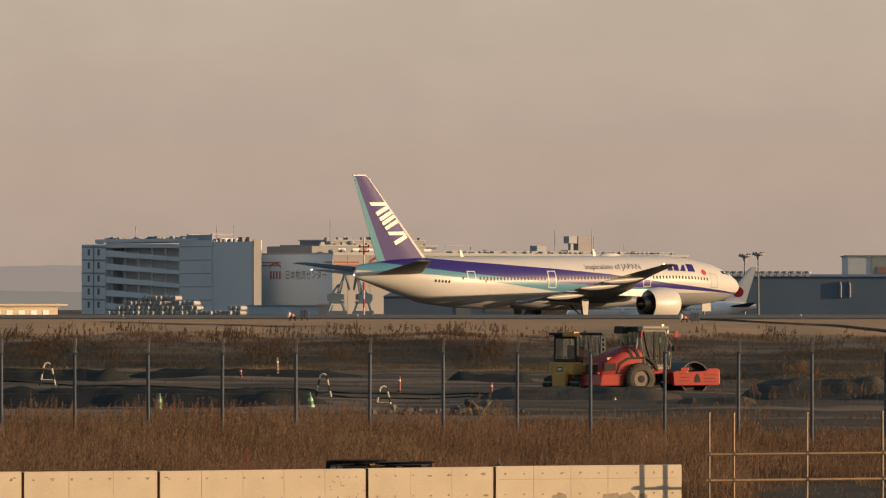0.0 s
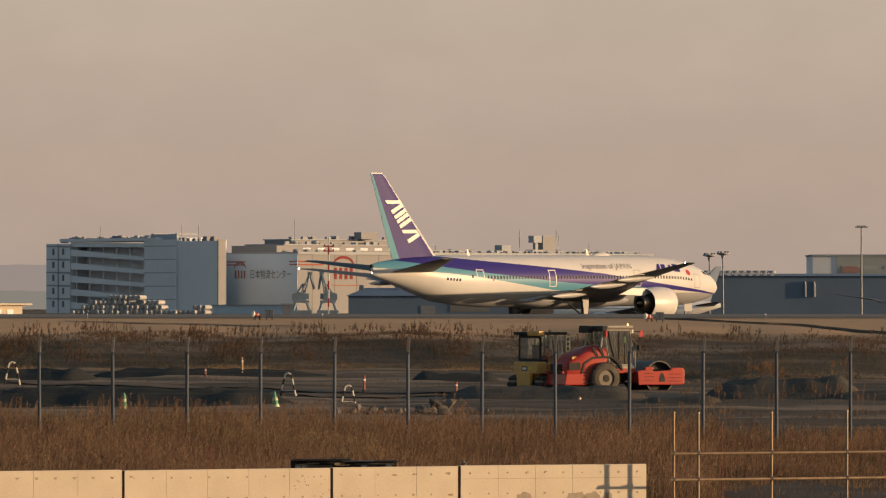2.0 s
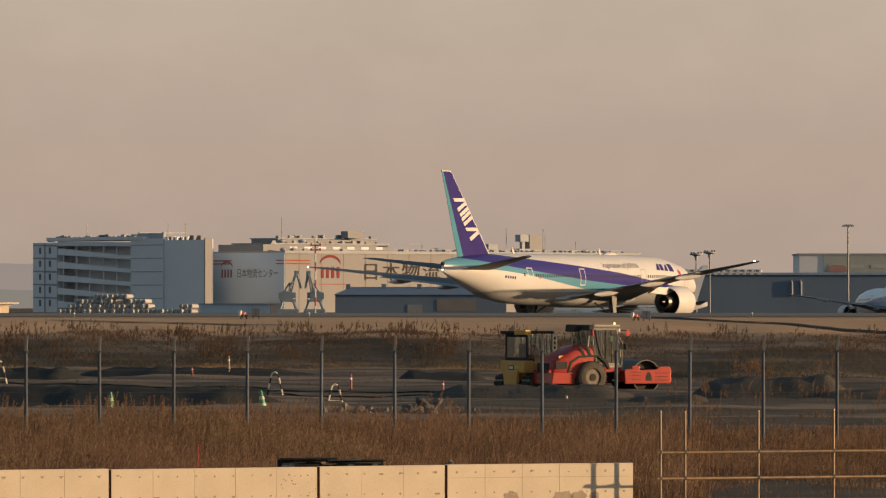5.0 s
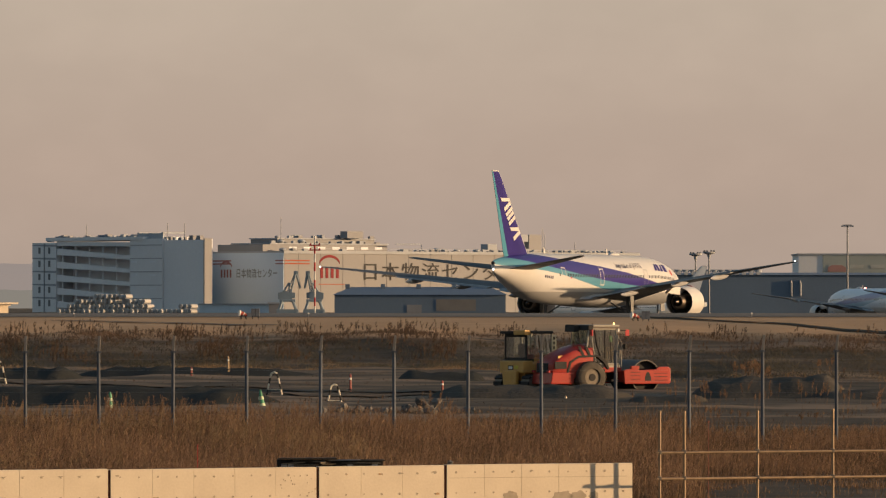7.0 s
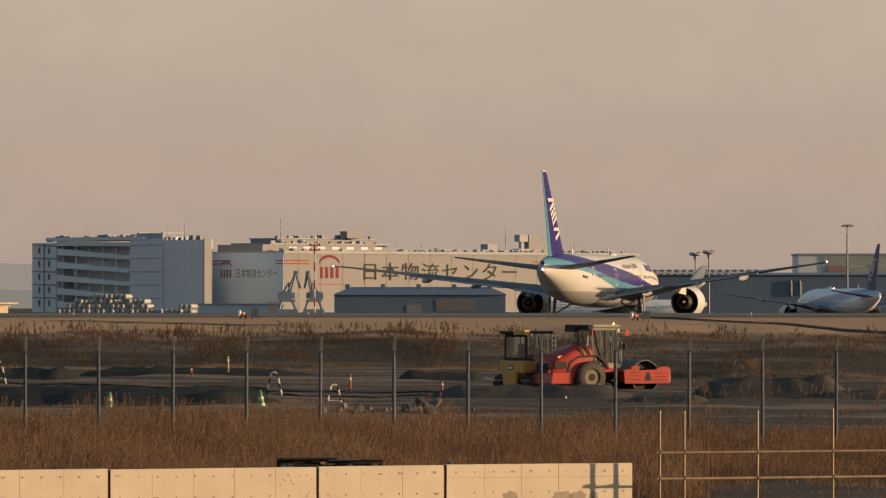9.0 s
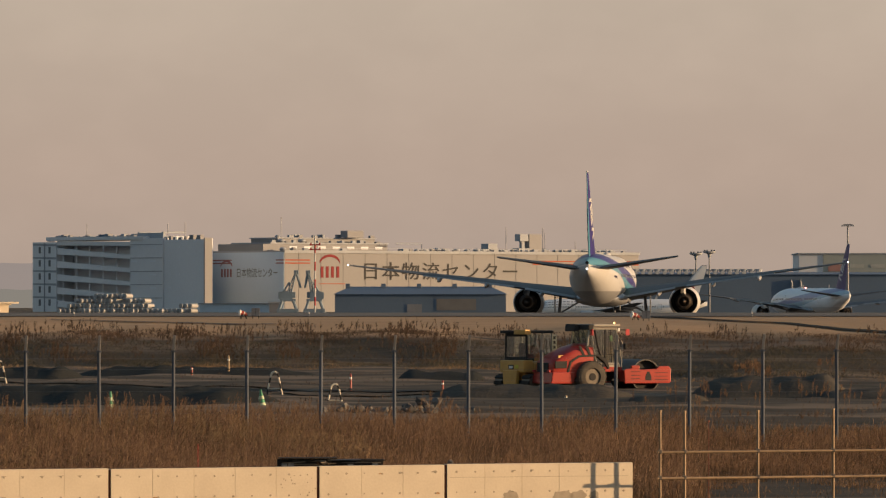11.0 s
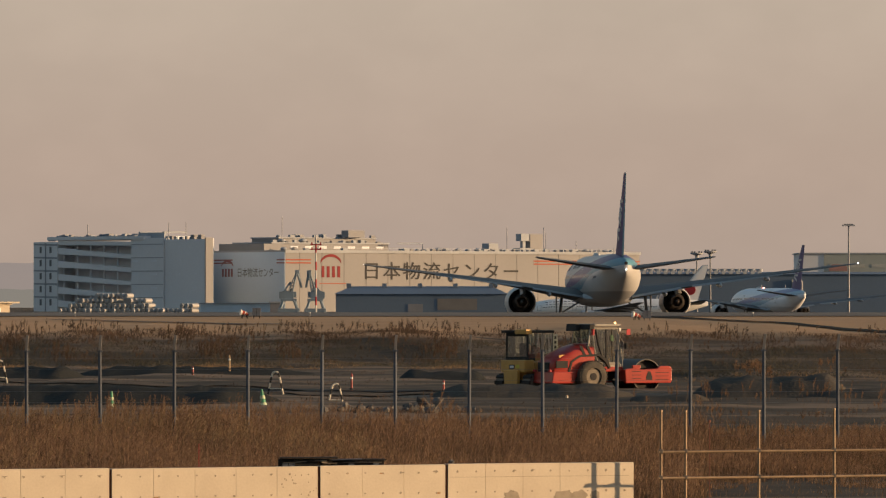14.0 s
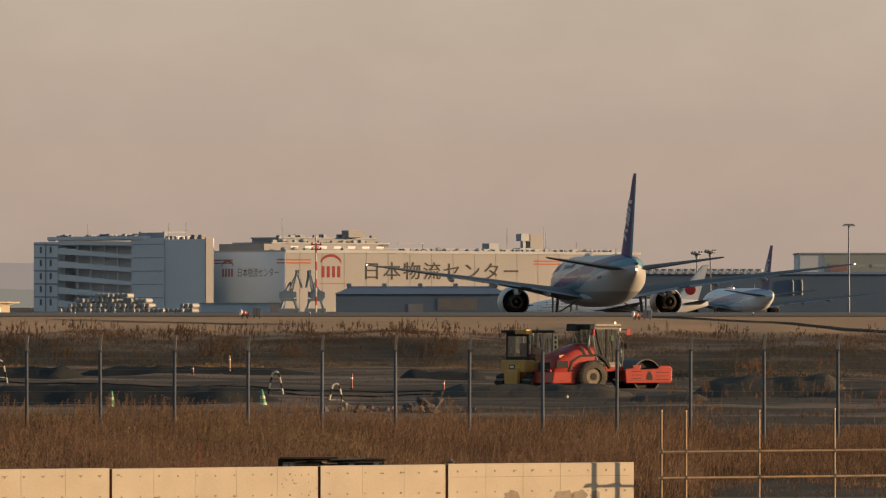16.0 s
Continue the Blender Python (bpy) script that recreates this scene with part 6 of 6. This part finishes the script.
# ---- grass and weeds ----
def blades(name, n, x_of, d0, d1, h0, h1, w, lean, material, label, seed, patch=0.0, head=0.0, gaps=0.0, clear=(), up=0.0, thin=0.88):
    """Many bent blades or stems as one mesh; head: share of stems with a thick seed head."""
    g = np.random.default_rng(seed)
    y = d0 + (d1 - d0) * g.random(n)
    x = y * (x_of[0] + (x_of[1] - x_of[0]) * g.random(n))
    # almost bare ground by the site entrance
    bare = (x / y > 0.041 + 0.003 * np.sin(y * 0.9)) & (y < 135 + 3 * np.sin(x * 1.9)) & (g.random(n) < thin)
    x, y = x[~bare], y[~bare]
    n = len(x)
    # patchy height and cover from a few waves
    p = 0.5 + 0.25 * (np.sin(x * 0.9 + 1.7 * np.sin(y * 0.21) + seed) + np.sin(x * 0.37 - y * 0.13 + 2 * seed)) + 0.12 * np.sin(x * 2.9 + y * 0.7)
    for line, width in clear:
        far = np.abs(y - np.interp(x, [q[0] for q in line], [q[1] for q in line])) > width / 2
        x, y, p = x[far], y[far], p[far]
        n = len(x)
    if gaps:
        keep = p + 0.25 * g.standard_normal(n) > gaps
        x, y, p = x[keep], y[keep], p[keep]
        n = len(x)
    h = (h0 + (h1 - h0) * g.random(n) ** 1.6) * (1 - patch + patch * np.clip(p, 0, 1.2))
    z = np.array([ground_z(p, q) for p, q in zip(x.tolist(), y.tolist())]) - 0.06
    # leaves hang on the stems at any height up to the given one
    z = z + up * g.random(n) * (0.55 + 0.45 * np.clip(p, 0, 1.2)) * np.where((x / y > 0.042) & (y < 230), 0.6, 1.0)
    # shorter, thinner growth on the trampled ground towards the site entrance
    h = h * np.where((x / y > 0.042) & (y < 230), (0.55 + 0.25 * np.sin(x * 1.3 + y)) * np.where(y < 140, 0.6, 1.0), 1.0)
    a = g.random(n) * 2 * np.pi
    dx, dy = np.cos(a), np.sin(a)
    b = g.random(n) * 2 * np.pi
    ln = lean * (0.3 + g.random(n)) * h
    lx, ly = np.cos(b) * ln + 0.06 * h, np.sin(b) * ln
    ww = w * (0.6 + 0.8 * g.random(n))
    hd = np.where(g.random(n) < head, 3.0, 1.0)
    co = np.zeros((n, 6, 3))
    for k, (t, f, q) in enumerate(((0.0, 1.0, 0.0), (0.55, 0.8, 0.35), (1.0, 0.25, 1.0))):
        wk = ww * f * (hd if k == 2 else 1.0)
        for j, s in enumerate((-0.5, 0.5)):
            co[:, 2 * k + j, 0] = x + lx * q + dx * wk * s
            co[:, 2 * k + j, 1] = y + ly * q + dy * wk * s
            co[:, 2 * k + j, 2] = z + h * t * (1 - 0.12 * q)
    me = bpy.data.meshes.new(name)
    me.vertices.add(n * 6)
    me.vertices.foreach_set("co", co.ravel())
    quad = (np.arange(n) * 6)[:, None, None] + np.array([[0, 1, 3, 2], [2, 3, 5, 4]])[None]
    me.loops.add(n * 8)
    me.loops.foreach_set("vertex_index", quad.ravel().astype(np.int32))
    me.polygons.add(n * 2)
    me.polygons.foreach_set("loop_start", (np.arange(n * 2) * 4).astype(np.int32))
    me.update(calc_edges=True)
    me.validate()
    me.materials.append(material)
    return tagged(new(name, me), label, "grass", "", "stuff")


def plumes(name, n, x_of, d0, d1, h0, h1, label, seed, gaps=0.5, material=None, wisps=18, long=0.10, wide=0.016):
    """Upright stems, each with a feathery head of fine wisps, growing in clumps."""
    g = np.random.default_rng(seed)
    y = d0 + (d1 - d0) * g.random(n * 3)
    x = y * (x_of[0] + (x_of[1] - x_of[0]) * g.random(n * 3))
    p = 0.5 + 0.27 * np.sin(x * 1.3 + 2.1 * np.sin(y * 0.17 + seed)) + 0.25 * np.sin(x * 0.43 + y * 0.11 + 1.3 * seed) + 0.2 * g.standard_normal(n * 3)
    p = np.where((x / y > 0.041) & (y < 138), -1.0, p)
    pick = np.flatnonzero(p > gaps)[:n]
    x, y, p = x[pick], y[pick], p[pick]
    n = len(x)
    z = np.array([ground_z(a, b) for a, b in zip(x.tolist(), y.tolist())]) - 0.05
    h = (h0 + (h1 - h0) * g.random(n)) * (0.75 + 0.35 * np.clip(p, 0, 1))
    low = (x / y > 0.042) & (y < 230)
    h = h * np.where(low, 0.6, 1.0) * np.where((x / y > 0.004) & (y < 230), 0.85, 1.0)
    lx, ly = 0.10 * h * g.standard_normal(n) + 0.05 * h, 0.10 * h * g.standard_normal(n)
    # stems: one thin blade each
    stem = np.zeros((n, 3, 3))
    turn = g.random(n) * np.pi
    sx_, sy_ = 0.008 * np.cos(turn), 0.008 * np.sin(turn)
    stem[:, 0] = np.stack([x - sx_, y - sy_, z], 1)
    stem[:, 1] = np.stack([x + sx_, y + sy_, z], 1)
    stem[:, 2] = np.stack([x + lx, y + ly, z + h], 1)
    t = 0.55 + 0.45 * g.random((n, wisps))
    a = g.random((n, wisps)) * 2 * np.pi
    size = long * (0.5 + g.random((n, wisps))) * (1.35 - t)[:, :] * 1.6
    base = np.stack([x[:, None] + lx[:, None] * t ** 2, y[:, None] + ly[:, None] * t ** 2, z[:, None] + h[:, None] * t], 2)
    out = np.stack([np.cos(a) * size * 0.75 + 0.25 * size, np.sin(a) * size * 0.75, size * (0.9 + 0.4 * g.random((n, wisps)))], 2)
    w = wide * (0.5 + 0.5 * g.random((n, wisps)))
    turn = g.random((n, wisps)) * np.pi
    side = np.stack([w * np.cos(turn), w * np.sin(turn), w * 0.3], 2)
    leaf = np.stack([base - side, base + side, base + out], 2).reshape(n * wisps, 3, 3)
    co = np.concatenate([stem, leaf])
    m = len(co)
    me = bpy.data.meshes.new(name)
    me.vertices.add(m * 3)
    me.vertices.foreach_set("co", co.ravel())
    me.loops.add(m * 3)
    me.loops.foreach_set("vertex_index", np.arange(m * 3, dtype=np.int32))
    me.polygons.add(m)
    me.polygons.foreach_set("loop_start", (np.arange(m) * 3).astype(np.int32))
    me.update(calc_edges=True)
    me.materials.append(material or PLUME)
    return tagged(new(name, me), label, "grass", "", "stuff")


NEAR, WIDE, LEFT, RIGHT = (-0.082, 0.08), (-0.085, 0.085), (-0.082, 0.002), (0.02, 0.085)
blades("reed_leaves", 45000, NEAR, 110, 184, 0.08, 0.24, 0.011, 0.45, REED, "small curled leaves and plumes on the reeds", 23, up=0.9)
blades("reed_bed", 115000, NEAR, 111, 182, 0.4, 1.1, 0.010, 0.12, REED, "dense bed of reddish-brown dry reeds", 3, 0.55, 0.2)
plumes("reed_plumes", 7500, NEAR, 112, 182, 0.5, 1.1, "feathery plumes standing over the reeds", 31, 0.5, PLUME, 22, 0.075, wide=0.009)
plumes("edge_plumes", 420, LEFT, 168, 194, 0.7, 1.25, "tall pale plumes along the edge of the reeds", 32, 0.66, PLUME, 34, 0.09, wide=0.011)
plumes("gold_plumes", 1500, (-0.082, -0.012), 122, 180, 0.55, 1.1, "sunlit golden plumes among the reeds", 38, 0.72, REEDPALE, 22, 0.085, wide=0.011)
plumes("dark_plumes", 4000, NEAR, 112, 182, 0.5, 1.0, "dull brown seed heads among the reeds", 33, 0.4, REED, 18, 0.08, wide=0.009)
blades("pale_leaves", 14000, NEAR, 112, 190, 0.05, 0.15, 0.014, 0.6, REEDPALE, "pale specks of dry leaf among the reeds", 24, 0.3, gaps=0.5, up=0.9)
blades("pale_reeds", 15000, NEAR, 112, 188, 0.5, 1.1, 0.011, 0.18, REEDPALE, "scattered pale dry grass among the reeds", 4, 0.4, 0.3, 0.55)
blades("dark_undergrowth", 45000, NEAR, 107, 192, 0.25, 0.7, 0.022, 0.3, SCRUB, "dark brown undergrowth below the reeds", 5, 0.3)
blades("verge_grass", 24000, NEAR, 182, 228, 0.15, 0.5, 0.016, 0.3, SCRUBTOP, "patchy brown weeds on the verge", 13, 0.7, 0.2, 0.6)
blades("verge_tufts", 9000, NEAR, 182, 236, 0.2, 0.55, 0.016, 0.3, REEDPALE, "scattered pale tufts on the verge", 14, 0.7, 0.2, 0.75)
plumes("verge_plumes", 260, (0.03, 0.085), 205, 262, 0.4, 0.95, "pale plumed weeds round the soil heaps", 34, 0.85, PLUME, 44, 0.09, wide=0.012)
blades("entrance_grass", 9000, (0.041, 0.083), 118, 140, 0.08, 0.25, 0.02, 0.7, BANKSCRUB, "low dark grass by the site entrance", 28, 0.5, thin=0.0)
blades("straw_row", 2600, (0.036, 0.083), 136, 143, 0.12, 0.4, 0.014, 0.6, REEDPALE, "row of pale straw at the edge of the dark grass", 29, 0.5, 0.2, 0.45, thin=0.0)
blades("straw_tufts", 30000, (0.012, 0.082), 108, 172, 0.1, 0.34, 0.014, 0.9, REEDPALE, "tousled straw tufts among low dry weeds", 26, 0.5, 0.2, 0.74)
blades("bank_bushes", 12000, WIDE, 388, 406, 0.2, 0.6, 0.035, 0.9, SCRUBTOP, "rusty bushes on the bank", 27, 0.8, 0.2, 0.85)
blades("sparse_weeds", 26000, WIDE, 236, 384, 0.06, 0.26, 0.03, 0.7, SCRUBTOP, "sparse dry weeds on the bare earth", 6, 0.6, 0.1, 0.74)
blades("bank_scrub", 80000, WIDE, 384, 408, 0.08, 0.3, 0.045, 0.9, BANKSCRUB, "dark scrub on the bank below the runway", 7, 0.5)
plumes("bank_weeds", 1300, LEFT, 386, 412, 0.4, 1.2, "rusty plumed weeds standing on the bank", 35, 0.84, SCRUBTOP, 22, 0.14, wide=0.026)
plumes("foot_plumes", 240, (0.045, 0.068), 380, 390, 0.4, 1.0, "pale tufts at the foot of the bank", 36, 0.85, PLUME, 30, 0.15, wide=0.026)
blades("bank_foot_grass", 16000, WIDE, 374, 386, 0.12, 0.36, 0.03, 0.6, REEDPALE, "pale dry grass at the foot of the bank", 9, 0.6, 0.1, 0.5)
blades("bank_top_weeds", 50000, WIDE, 403, 426, 0.1, 0.4, 0.035, 0.6, SCRUBTOP, "brown weeds along the top of the bank", 10, 0.6, 0.4, 0.45)
plumes("tall_weeds", 800, WIDE, 403, 426, 0.35, 0.95, "tall rusty weed stems with seed heads", 37, 0.7, SCRUBTOP, 18, 0.13, wide=0.022)
blades("field_grass", 45000, WIDE, 428, 486, 0.05, 0.13, 0.03, 0.4, FIELDGRASS, "short pale dry grass beside the runway", 12, 0.4, clear=((SERVICE_LINE, 9.0), (RUT_LINE, 4.5)))


def motions():
    """The two taxiing airliners."""
    # seconds, x, y, heading, roll, pitch and rise of the pavement under it
    TRACK = [(0.0, 7.02, 742.77, 43.23, -0.37, 0.62, -0.08), (2.0, 10.97, 746.74, 48.53, -0.45, 0.33, -0.04), (4.0, 14.19, 750.98, 56.4, -0.5, 0.12, 0.0),
             (6.5, 17.05, 756.55, 66.34, -0.53, -0.05, 0.02), (8.0, 18.26, 760.07, 72.65, -0.5, -0.1, 0.05), (9.0, 18.89, 762.47, 76.98, -0.41, -0.1, 0.05),
             (11.5, 19.81, 768.59, 86.97, -0.29, -0.05, 0.05), (12.5, 19.94, 771.05, 89.98, -0.21, -0.04, 0.05), (14.0, 19.86, 774.72, 93.49, -0.13, -0.06, 0.03), (16.0, 19.44, 779.59, 96.74, -0.1, -0.06, 0.02)]
    walk(jet, [(t, pose(x, y, z, roll, -pitch, h)) for t, x, y, h, roll, pitch, z in TRACK])
    # far jet: nose track, heading slowly coming round
    NOSE = [(0.0, 103.9, 1330, 105.1), (4.0, 93.6, 1358, 104.7), (6.5, 87.6, 1376, 104.5), (9.0, 80.5, 1394, 104.1), (12.5, 71.2, 1419, 103.4), (16.0, 61.0, 1444, 102.7)]
    rows = []
    for t, x, y, h in NOSE:
        a = radians(h)
        rows.append((t, pose(x - 28.3 * math.cos(a), y - 28.3 * math.sin(a), -1.66, 0, 0, h)))
    walk(far_jet, rows)


motions()
